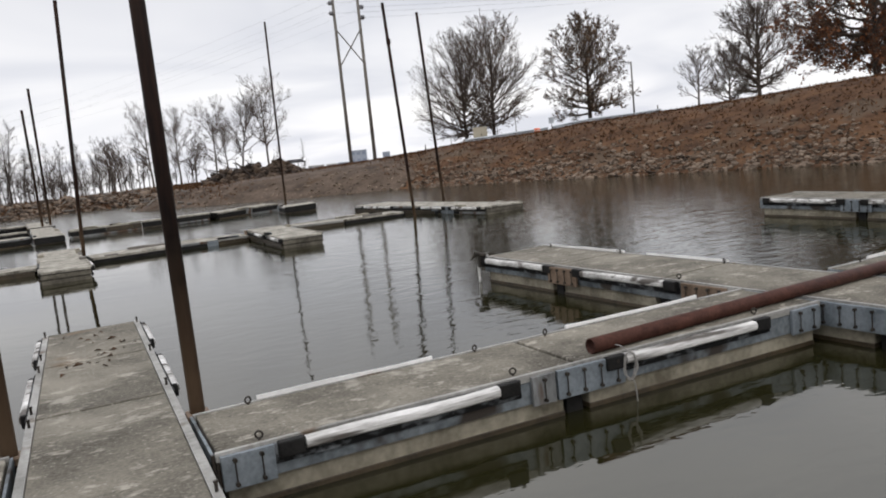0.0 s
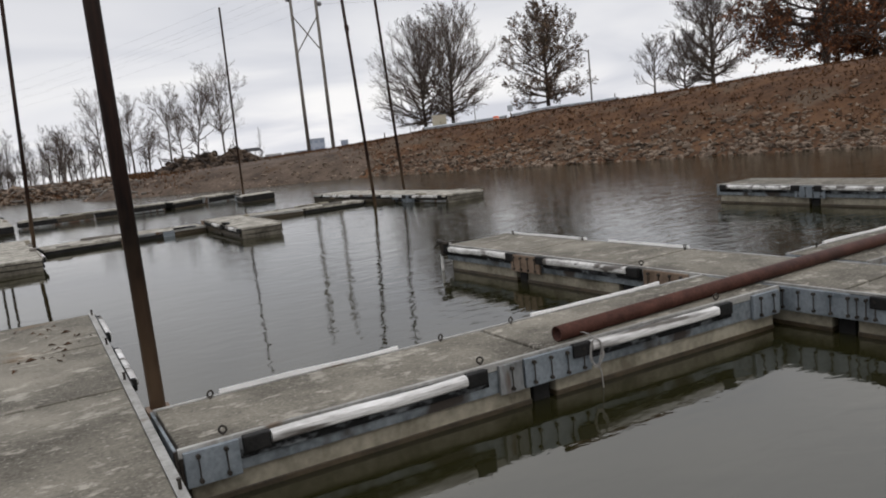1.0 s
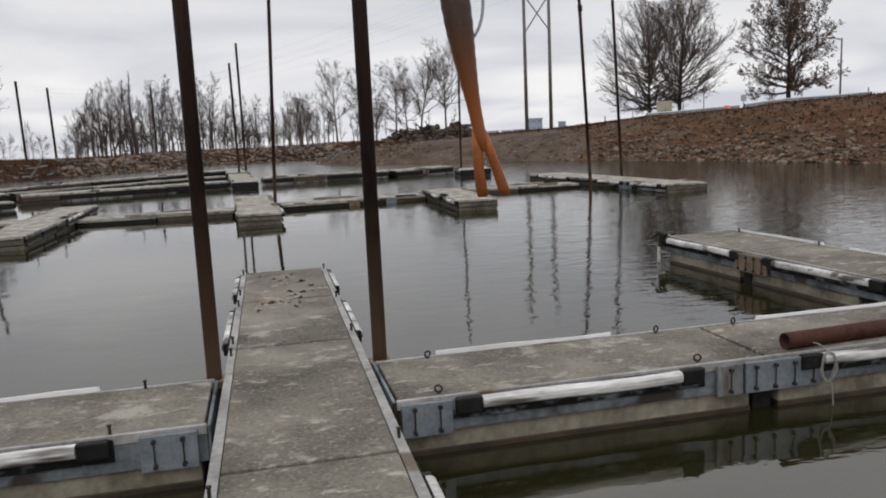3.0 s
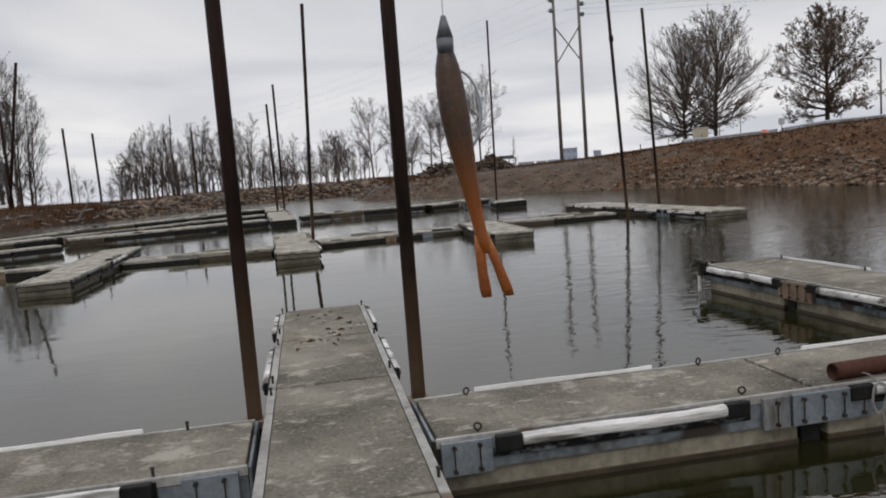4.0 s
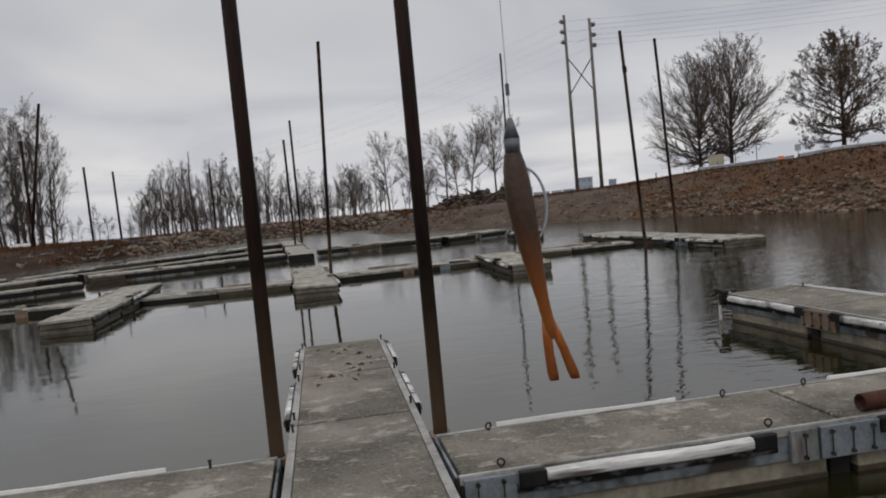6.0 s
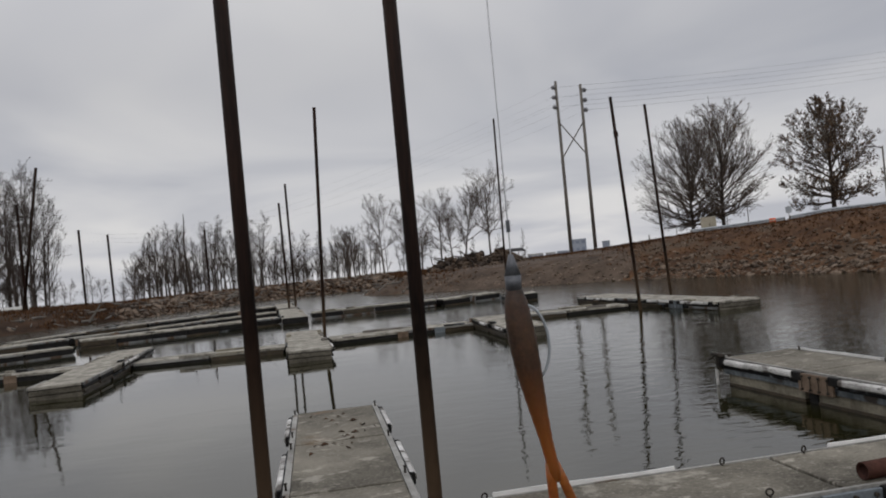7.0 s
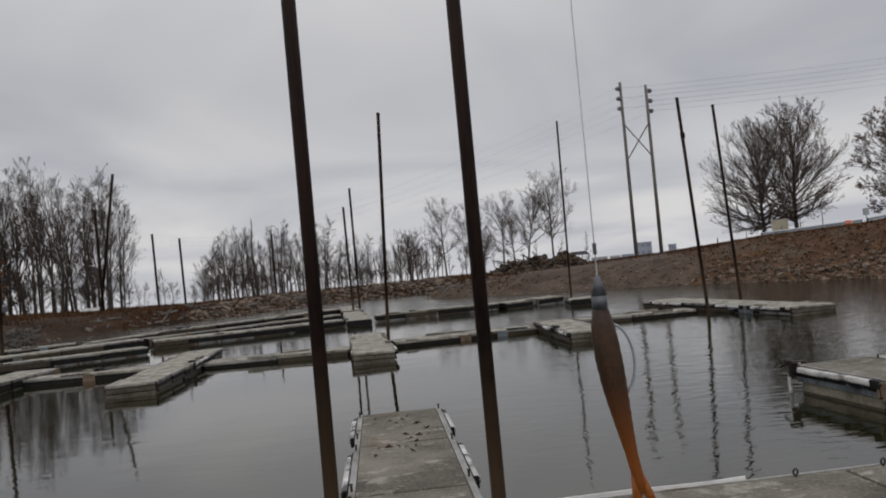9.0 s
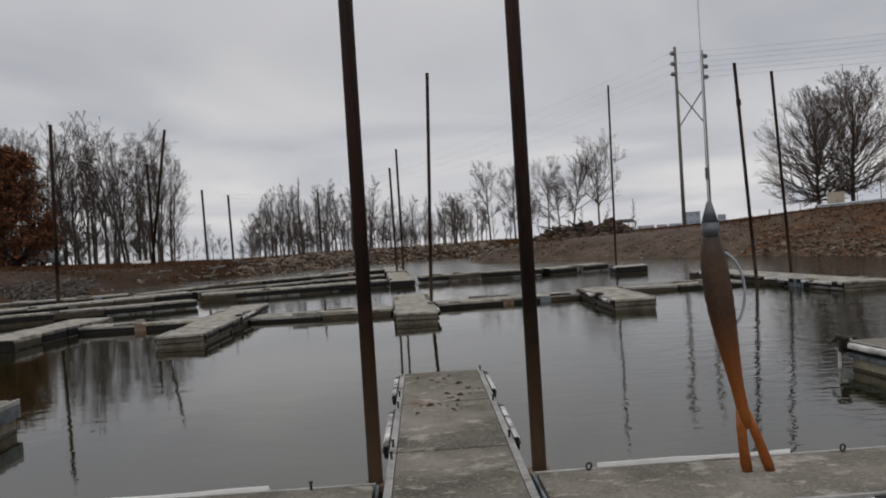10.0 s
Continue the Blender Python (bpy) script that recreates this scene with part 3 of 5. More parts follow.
def build_grass():
    rng = np.random.default_rng(11)
    sets = []
    for seed, n, xr, yr, lo, hi in ((21, 130000, (5, 75), (-10, 85), 1.6, 30), (22, 40000, (-70, 8), (38, 110), 1.0, 40), (24, 26000, (-15, 9), (44, 74), 0.2, 9), (23, 12000, (-60, -15), (5, 60), 1.5, 25)):
        p, _ = scatter(seed, n, xr, yr, lo, hi, 0.35)
        az, r = np.degrees(np.arctan2(p[:, 0], p[:, 1])), np.hypot(p[:, 0], p[:, 1])
        bare = (az > 4) & (az < 21) & (r < 56) & (rng.uniform(0, 1, len(p)) < 0.85)
        sets.append(p[~bare])
    p = np.concatenate(sets)
    n = len(p)
    k = 3
    base = np.repeat(p, k, 0) + np.c_[rng.normal(0, 0.10, (n * k, 2)), np.full(n * k, -0.02)]
    a = rng.uniform(0, 2 * np.pi, n * k)
    w = rng.uniform(0.02, 0.06, n * k)
    h = (rng.gamma(2.5, 0.020, n * k) + 0.03) * np.repeat(np.where((p[:, 0] < 9) & (p[:, 1] > 42), 1.9, 1.0), k)
    side = np.c_[np.cos(a) * w, np.sin(a) * w, np.zeros(n * k)]
    tip = base + np.c_[rng.normal(0, 0.07, (n * k, 2)), h]
    v = np.stack([base - side, base + side, tip], 1).reshape(-1, 3)
    f = np.arange(n * k * 3).reshape(-1, 3)
    tagged(from_arrays("dry_grass", v, f, "grass"), "tufts of dry rust-brown winter grass", "grass", kind="stuff")


build_banks()
build_driftwood()
build_grass()


# ---- docks ----
def eye_bolt(parent, x, y, z, turn=0.0):
    bm = bmesh.new()
    tube(bm, (x, y, z - 0.03), (x, y, z + 0.012), 0.008, n=8)
    ring(bm, (x, y, z + 0.032), 0.021, 0.0065, pose(0, 0, 0, 90, 0, turn))
    return part("eye_bolt", bm, "bolt", parent, "", True)


def pin(parent, x, y, z, h=0.05):
    bm = bmesh.new()
    tube(bm, (x, y, z - 0.02), (x, y, z + h), 0.009, n=8)
    tube(bm, (x, y, z + h), (x, y, z + h + 0.010), 0.013, n=8)
    return part("bolt", bm, "bolt", parent)


def bumper(parent, x0, x1, y, side, z=0.368, mat="white", deep=0.05, block=0.16):
    """A rounded rubbing strip with black end blocks, on the side (+1 or -1) of a dock."""
    bm = bmesh.new()
    n = max(2, int((x1 - x0) / 0.25))
    prof = [(0.0, -0.037), (0.6, -0.035), (0.92, -0.022), (1.0, 0.0), (0.92, 0.022), (0.6, 0.035), (0.0, 0.037)]
    rows = []
    for i in range(n + 1):
        x = x0 + (x1 - x0) * i / n
        sag = 0.004 * math.sin(3.1 * x) + 0.003 * math.sin(7.3 * x + 1)
        rows.append([bm.verts.new((x, y + side * (0.02 + deep * a), z + b + sag)) for a, b in prof])
    for r0, r1 in zip(rows, rows[1:]):
        for j in range(len(prof) - 1):
            bm.faces.new((r0[j], r1[j], r1[j + 1], r0[j + 1]))
        bm.faces.new((r0[-1], r1[-1], r1[0], r0[0]))
    bm.faces.new(rows[0])
    bm.faces.new(rows[-1][::-1])
    bmesh.ops.recalc_face_normals(bm, faces=bm.faces)
    ob = part("bumper", bm, mat, parent, "weathered white rubbing strip")
    for xa, xb in ((x0 - block, x0 - 0.004), (x1 + 0.004, x1 + block)) if block else ():
        b2 = box(bmesh.new(), xa, xb, min(y, y + side * 0.055), max(y, y + side * 0.055), z - 0.055, z + 0.042, 0.012)
        part("end_block", b2, "rubber_and_shade", ob)
    return ob


def joint_plate(parent, x, y, side, w=0.56, z0=0.185, z1=0.385, mat="plate", bolts=4):
    ya, yb = sorted((y, y + side * 0.030))
    ob = part("joint_plate", box(bmesh.new(), x - w / 2, x + w / 2, ya, yb, z0, z1, 0.004), mat, parent, "blue-grey steel joint plate")
    for i in range(bolts):
        bx = x - w / 2 + w * (i + 0.5) / bolts
        bm = bmesh.new()
        yo = y + side * 0.042
        tube(bm, (bx, yo, z0 + 0.03), (bx, yo, z1 - 0.03), 0.0045, n=6)
        for zz in (z0 + 0.03, z1 - 0.03):
            tube(bm, (bx, y + side * 0.028, zz), (bx, y + side * 0.052, zz), 0.0135, n=8)
        part("bolt", bm, "bolt", ob)
    return ob


RAG = random.Random(17)


def dock(label, at, turn, panels, width=0.86, strips=(), joints=(), bolts=(), deck="deck", floats="float", detail=True, low=False, group="floating docks", trim=0.03, plate="plate", block=0.16):
    """A floating dock that runs along its own x from at. panels: lengths; strips: (x0, x1, side); joints: (x, side); bolts: (x, side)."""
    ob = thing("floating_dock", label, "dock", at, turn, group)
    h = width / 2
    x = 0.0
    top = 0.40
    ft = 0.205 if detail else (0.20 if low and not strips else 0.29)
    for i, length in enumerate(panels):
        a, b = x + 0.015, x + length - 0.015
        part("deck_panel", box(bmesh.new(), a, b, -h + trim, h - trim, top - 0.07, top, 0.012), deck, ob)
        if floats == "blackfloat":
            for s in (-1, 1):
                bm = tube(bmesh.new(), (a + 0.05, s * h * 0.62, 0.08), (b - 0.05, s * h * 0.62, 0.08), h * 0.36, n=14)
                part("float", bm, floats, ob, "black float tube", True)
        else:
            g0, g1 = (0.09, 0.09) if len(panels) > 1 else (0.02, 0.02)
            bm = bmesh.new()
            box(bm, a + (g0 if i else 0.03), b - (g1 if i < len(panels) - 1 else 0.03), -h + 0.035, h - 0.035, 0.03, ft, 0.02)
            part("float", bm, "slime" if low and not strips else floats if detail else "far_float", ob, "stained float with a brown waterline")
            bm = bmesh.new()
            box(bm, a + (g0 if i else 0.03) - 0.003, b - (g1 if i < len(panels) - 1 else 0.03) + 0.003, -h + 0.031, h - 0.031, -0.32, 0.082 if detail else (0.16 if strips else 0.23 if low else 0.14), 0.01)
            part("float_base", bm, "slime", ob, "brown slimy float base")
        if i < len(panels) - 1 and floats != "blackfloat":
            # added black fill paints the shaded slot between two floats
            part("joint_gap_fill", box(bmesh.new(), b - 0.06, b + 0.076, -h + 0.05, h - 0.05, -0.05, 0.30, 0.01), "rubber_and_shade", ob, "black fill standing in for the shaded gap between floats")
        x += length
    for s in (-1, 1) if not detail else ():
        a = 0.0
        for length in panels:
            n = max(1, round(length / 1.3))
            for k in range(n):
                xa, xb = a + length * k / n + RAG.uniform(0.0, 0.05), a + length * (k + 1) / n - RAG.uniform(0.0, 0.05)
                up, out = RAG.uniform(-0.02, 0.015), RAG.uniform(-0.012, 0.03)
                y0, y1 = sorted((s * (h - trim + 0.002), s * (h + out)))
                if RAG.random() < 0.85:
                    m = Matrix.Translation((0, 0, up)) @ Matrix.Rotation(RAG.uniform(-0.014, 0.014), 4, "Y")
                    bm = box(bmesh.new(), xa, xb, y0, y1, top - 0.05, top + 0.004, 0.003)
                    bmesh.ops.transform(bm, matrix=Matrix.Translation(((xa + xb) / 2, 0, top)) @ m @ Matrix.Translation((-(xa + xb) / 2, 0, -top)), verts=bm.verts)
                    part("edge_angle", bm, RAG.choice(("edge", "deck_far", "deck_far", "stained_plate")), ob, "bent pale edge strip")
                y0, y1 = sorted((s * (h - 0.03), s * (h - 0.004 + out)))
                # near-black beam colour stands in for the shadow gap below the deck edge
                part("side_beam", box(bmesh.new(), xa, xb, y0, y1, ft - 0.01, top - 0.055, 0.004), RAG.choice(("rubber_and_shade", "rubber_and_shade", "rubber_and_shade", "slime")), ob, "side beam blackened as the shadow gap under the deck")
                y0, y1 = sorted((s * (h - 0.02), s * (h + 0.012)))
                part("waler", box(bmesh.new(), xa, xb, y0, y1, ft - 0.085, ft - 0.03, 0.004), RAG.choice(("backing", "slime", "slime", "stained_plate")), ob, "weathered timber waler")
                if RAG.random() < 0.3:
                    part("joint_plate", box(bmesh.new(), xb - 0.14, xb + 0.14, *sorted((s * (h + 0.014), s * (h + 0.032))), ft - 0.02, top - 0.01, 0.004), RAG.choice(("plate", "stained_plate", "rustplate")), ob, "grey steel joint plate")
            a += length
    for s in (-1, 1) if detail else ():
        y0, y1 = sorted((s * (h - trim + 0.002), s * h))
        part("edge_angle", box(bmesh.new(), 0, x, y0, y1, top - 0.05, top + 0.004, 0.003), "edge", ob, "pale galvanised edge angle")
        y0, y1 = sorted((s * (h - 0.02), s * (h - 0.004)))
        part("side_beam", box(bmesh.new(), 0.0, x, y0, y1, ft - 0.01, top - 0.055, 0.004), "steel" if detail else "rubber_and_shade", ob, "stained galvanised side beam")
    for xa, xb in ((-0.045, -0.022), (x + 0.022, x + 0.045)) if not detail and not low or strips and not detail else ():
        for za, zb in ((top - 0.045, top - 0.005), (top - 0.15, top - 0.065), (0.11, top - 0.17)):
            part("end_board", box(bmesh.new(), xa, xb, -h + 0.03, h - 0.03, za, zb, 0.006), "deck_far" if za > 0.3 else "far_float", ob, "weathered end board")
    for xa, xb in ((-0.02, -0.002), (x + 0.002, x + 0.02)):
        part("end_beam", box(bmesh.new(), xa, xb, -h + 0.01, h - 0.01, ft - 0.015, top - 0.006, 0.004), "steel" if detail else "rubber_and_shade", ob)
    for x0, x1, s, *lift in strips:
        if detail:
            ya, yb = sorted((s * (h - 0.003), s * (h + 0.018)))
            part("backing_board", box(bmesh.new(), x0 - 0.18, x1 + 0.18, ya, yb, 0.262, 0.385, 0.006), "backing", ob, "blackened timber backing board")
        bumper(ob, x0, x1, s * (h - (0.03 if lift else 0.002)), s, 0.352 + sum(lift), "white_clean" if lift else "white", 0.03 if lift else 0.05, 0.0 if lift else block)
    for jx, s, *short in joints:
        joint_plate(ob, jx, s * (h + 0.001), s, mat=plate, w=0.30 if short else 0.56, bolts=2 if short else 4)
    for bx, s in bolts:
        eye_bolt(ob, bx, s * (h - 0.06), top, 20 * s)
    return ob


# the dock on which the camera stands
main = dock("grey concrete floating dock with blotchy worn deck", (0.08, -3.0, 0), 90, [2.2, 2.2, 2.2, 2.2, 1.65, 1.65], 0.95,
            strips=[(9.05, 10.15, 1), (10.95, 11.9, 1), (9.05, 10.15, -1), (10.95, 11.9, -1), (4.9, 6.3, -1), (4.7, 5.9, 1)], trim=0.055, block=0.045)
for sx, s in ((8.62, 1), (8.95, 1), (9.0, -1), (10.3, 1), (10.35, -1), (10.8, 1), (6.75, -1), (6.35, 1), (11.98, 1), (11.98, -1)):
    pin(main, sx, s * 0.45, 0.40)
# the walkway that crosses it
right_walk = dock("grey concrete walkway with white rubbing strips", (0.60, 4.69, 0), 0.6, [2.42, 2.40], 0.84,
                  strips=[(0.50, 1.78, -1), (2.80, 4.05, -1), (0.42, 1.72, 1, 0.040), (2.92, 4.3, 1, 0.040)],
                  joints=[(0.17, -1, "short"), (2.52, -1), (4.62, -1, "short")], bolts=[(0.26, -1), (1.95, -1), (0.35, 1), (2.05, 1), (2.68, 1), (4.15, -1)])
joint_plate(right_walk, 2.13, -0.421, -1, w=0.18, mat="stained_plate", bolts=1)
left_walk = dock("grey concrete walkway beside rusty piles", (-0.45, 4.69, 0), 180.4, [2.3, 1.95], 0.84,
                 strips=[(0.66, 1.95, 1), (0.70, 1.95, -1, 0.040), (2.7, 3.8, 1), (2.7, 3.8, -1, 0.040)],
                 joints=[(0.20, 1, "short"), (2.3, 1)], bolts=[])
for sx, s in ((0.42, -1), (0.50, 1)):
    pin(left_walk, sx, s * 0.38, 0.40, 0.045)
second = dock("worn concrete finger dock with white rubbing strips", (6.25, 1.6, 0), 95.0, [2.3, 2.3, 1.7, 1.55], 1.02,
              strips=[(4.52, 5.78, 1), (6.50, 7.74, 1), (4.6, 5.8, -1, 0.040), (6.2, 7.7, -1, 0.040), (0.4, 1.9, 1)],
              joints=[(2.3, 1), (2.85, 1), (1.95, 1)], bolts=[(4.40, 1), (6.2, -1), (4.6, -1), (7.6, -1)])
joint_plate(second, 6.13, 0.531, 1, mat="rustplate", w=0.52)
joint_plate(second, 4.03, 0.511, 1, mat="rustplate", w=0.54)
far_walk = dock("grey concrete walkway going on past the second finger", (6.60, 4.75, 0), 1.0, [2.6, 2.6], 0.86,
                strips=[(0.6, 2.2, 1, 0.040), (3.2, 4.8, 1, 0.040)], bolts=[(0.4, 1)])
third = dock("pale concrete finger dock with a white strip", (12.45, 2.0, 0), 92.0, [2.3, 2.2, 2.2, 2.0], 0.96,
             strips=[(7.1, 8.45, 1), (4.9, 6.5, 1)], joints=[(6.75, 1), (4.5, 1)])
left_finger = dock("worn concrete finger dock beside the walkway", (-5.13, 1.5, 0), 91, [2.4, 2.4, 2.8], 0.95,
                   strips=[(5.2, 6.6, -1), (1.0, 2.4, -1)], bolts=[(7.5, -1)])
# broken tip hardware on the second finger
part("corner_bracket", box(bmesh.new(), 7.86, 7.92, 0.36, 0.58, 0.25, 0.44, 0.012), "bolt", second, "dark broken corner bracket")
part("corner_roller", tube(bmesh.new(), (7.80, 0.53, 0.415), (7.96, 0.58, 0.45), 0.035, 0.03, 10), "bolt", second, "seized black corner roller", True)
part("corner_hook", tube(bmesh.new(), (7.90, 0.57, 0.44), (8.02, 0.62, 0.36), 0.022, 0.014, 8), "bolt", second)
part("corner_pad", box(bmesh.new(), 7.84, 7.95, 0.44, 0.56, 0.395, 0.425, 0.01), "white", second, "chipped white corner pad")
part("corner_leg", tube(bmesh.new(), (7.93, 0.56, -0.1), (7.93, 0.56, 0.27), 0.020, n=8), "white", second)


TILT = random.Random(6)


def far_dock(label, at, turn, panels, width=0.9, strips=(), joints=(), floats="float"):
    low = at[2] < 0
    ob = dock(label, at, turn, panels, width, strips=strips, joints=joints, deck="deck_far", floats=floats, detail=False, low=low, group="far docks")
    # each section lies a little askew and carries a few loose or lifted pieces
    ob.matrix_world = pose(*at, TILT.uniform(-1.3, 1.3), TILT.uniform(-0.5, 0.5), turn)
    length = sum(panels)
    for _ in range(TILT.randint(2, 5)):
        x, s = TILT.uniform(0.1, 0.9) * length, TILT.choice((-1, 1))
        w, d = TILT.uniform(0.08, 0.35), TILT.uniform(0.03, 0.08)
        y = s * (width / 2 - d)
        part("loose_board", box(bmesh.new(), x - w, x + w, y - d, y + d, 0.398, 0.398 + TILT.uniform(0.02, 0.07), 0.005), TILT.choice(("deck_far", "backing", "float", "wood_pole")), ob, "loose weathered board")
    return ob


# the second row across the basin; its walkways ride low in the water
row_label = "weathered pale dock section across the water"
low_label = "low waterlogged walkway section across the water"
far_dock(row_label, (-0.26, 17.2, -0.11), 92.2, [2.0, 2.0, 1.95], 0.98, strips=[(0.3, 1.5, -1)])
far_dock(row_label, (-4.98, 15.75, -0.11), 89.6, [2.1, 2.1, 2.05], 1.0, strips=[(3.0, 4.4, -1)])
far_dock(row_label, (4.61, 17.25, -0.11), 91.0, [1.8, 1.8], 0.97, strips=[(0.1, 1.0, 1), (1.6, 2.4, 1)])
far_dock(low_label, (0.22, 20.5, -0.2), 7.0, [1.9, 1.95], 0.85)
far_dock(low_label, (-0.85, 19.8, -0.2), 177.0, [1.8, 1.8], 0.85)
far_dock(low_label, (-5.55, 19.95, -0.2), 180.0, [1.6, 1.6], 0.85)
far_dock(low_label, (5.0, 21.55, -0.2), 3.0, [1.9, 1.9], 0.85)
far_dock(row_label, (10.5, 18.35, -0.15), 101.0, [2.3, 2.3, 2.3], 1.35, strips=[(0.3, 1.4, 1), (1.9, 2.9, 1), (4.6, 6.2, 1)], joints=[(1.65, 1)])
far_dock(row_label, (-9.35, 16.9, -0.11), 86.0, [2.2, 2.2], 0.98)
far_dock(low_label, (-9.95, 19.2, -0.2), 196.0, [2.2, 2.2, 2.2], 0.85)
# the third row: old sections, some on black tubes
third_label = "old dock section on black float tubes"
far_dock(third_label, (-1.55, 30.6, -0.08), 198.0, [2.3, 2.3, 2.3], 0.9, floats="blackfloat")
far_dock(third_label, (-0.25, 31.6, -0.08), -2.0, [2.5, 2.5], 0.9, floats="blackfloat")
far_dock(third_label, (4.85, 31.5, -0.08), 22.0, [2.8], 0.9, floats="blackfloat")
far_dock(row_label, (7.75, 29.0, -0.08), 85.0, [1.5], 1.2)
far_dock(row_label, (-7.75, 26.3, -0.1), 207.5, [2.8, 2.9, 2.9], 0.95)
far_dock(row_label, (-0.85, 29.5, -0.1), 93.5, [2.6, 2.6, 2.6], 0.95)
far_dock(row_label, (-1.4, 37.6, -0.1), 93.5, [2.6, 2.6], 0.95)
far_dock(third_label, (-2.0, 35.6, -0.1), 211.5, [2.8, 2.8, 2.8], 0.9, floats="blackfloat")
far_dock(third_label, (-9.3, 31.1, -0.1), 213.0, [2.9, 2.9, 2.9], 0.9, floats="blackfloat")
far_dock(third_label, (-2.3, 41.7, -0.1), 220.0, [2.3, 2.4, 2.4], 0.9, floats="blackfloat")
far_dock(row_label, (-7.85, 36.9, -0.1), 226.0, [2.9, 2.9], 0.9)
far_dock(row_label, (-12.3, 32.7, -0.1), 200.0, [2.4, 2.4], 0.9)


# ---- piles ----
def pile(base, top, r, label, collar=True, group="mooring piles"):
    ob = thing("mooring_pile", label, "pile", (base[0], base[1], 0), 0, group)
    a = Vector((0, 0, -1.2))
    b = Vector((top[0] - base[0], top[1] - base[1], top[2]))
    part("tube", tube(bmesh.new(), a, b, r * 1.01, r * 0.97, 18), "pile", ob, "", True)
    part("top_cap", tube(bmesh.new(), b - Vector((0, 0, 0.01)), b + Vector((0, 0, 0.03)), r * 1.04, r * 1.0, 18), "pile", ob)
    if collar:
        part("guide_collar", box(bmesh.new(), -r * 1.5, r * 1.5, -r * 1.45, r * 1.4, 0.33, 0.385, 0.008), "rustplate", ob, "rusty steel guide collar")
    return ob


pile((0.640, 5.20), (0.640, 5.20, 6.0), 0.049, "tall rusty steel pile in the dock corner")
pile((-0.458, 5.17), (-0.458, 5.17, 6.0), 0.049, "tall rusty steel pile beside the walkway")
pile((0.055, 20.75), (0.375, 20.75, 6.22), 0.045, "slim rusty steel pile behind the dock", False)


def pile_by(az0, az1, tan1, d, r=0.045):
    b, t = polar(az0, d), polar(az1, d)
    return pile(b, (t[0], t[1], 2.0 + tan1 * d), r, "distant rusty steel pile standing in the water", False)


ringed = pile_by(23.35, 22.50, 0.1794, 22.3)
part("ring_collar", tube(bmesh.new(), (-0.249, 0.105, 4.90), (-0.257, 0.109, 5.06), 0.062, 0.062, 14), "pile", ringed)
pile_by(25.52, 24.81, 0.1646, 25.4)
pile_by(13.88, 14.05, 0.1698, 36.0)
pile_by(-1.95, -2.06, 0.0859, 38.0, 0.055)
pile_by(-1.49, -1.50, 0.1094, 38.5, 0.055)
pile_by(-15.23, -15.34, 0.0699, 63.0, 0.085)
pile_by(-13.48, -13.59, 0.0625, 64.5, 0.085)
pile_by(-7.29, -7.31, 0.0597, 65.0, 0.085)
pile_by(-24.95, -24.64, 0.1503, 34.5, 0.07)
pile_by(-18.75, -18.82, 0.1032, 60.0, 0.10)
pile_by(-19.25, -17.53, 0.1441, 60.0, 0.10)


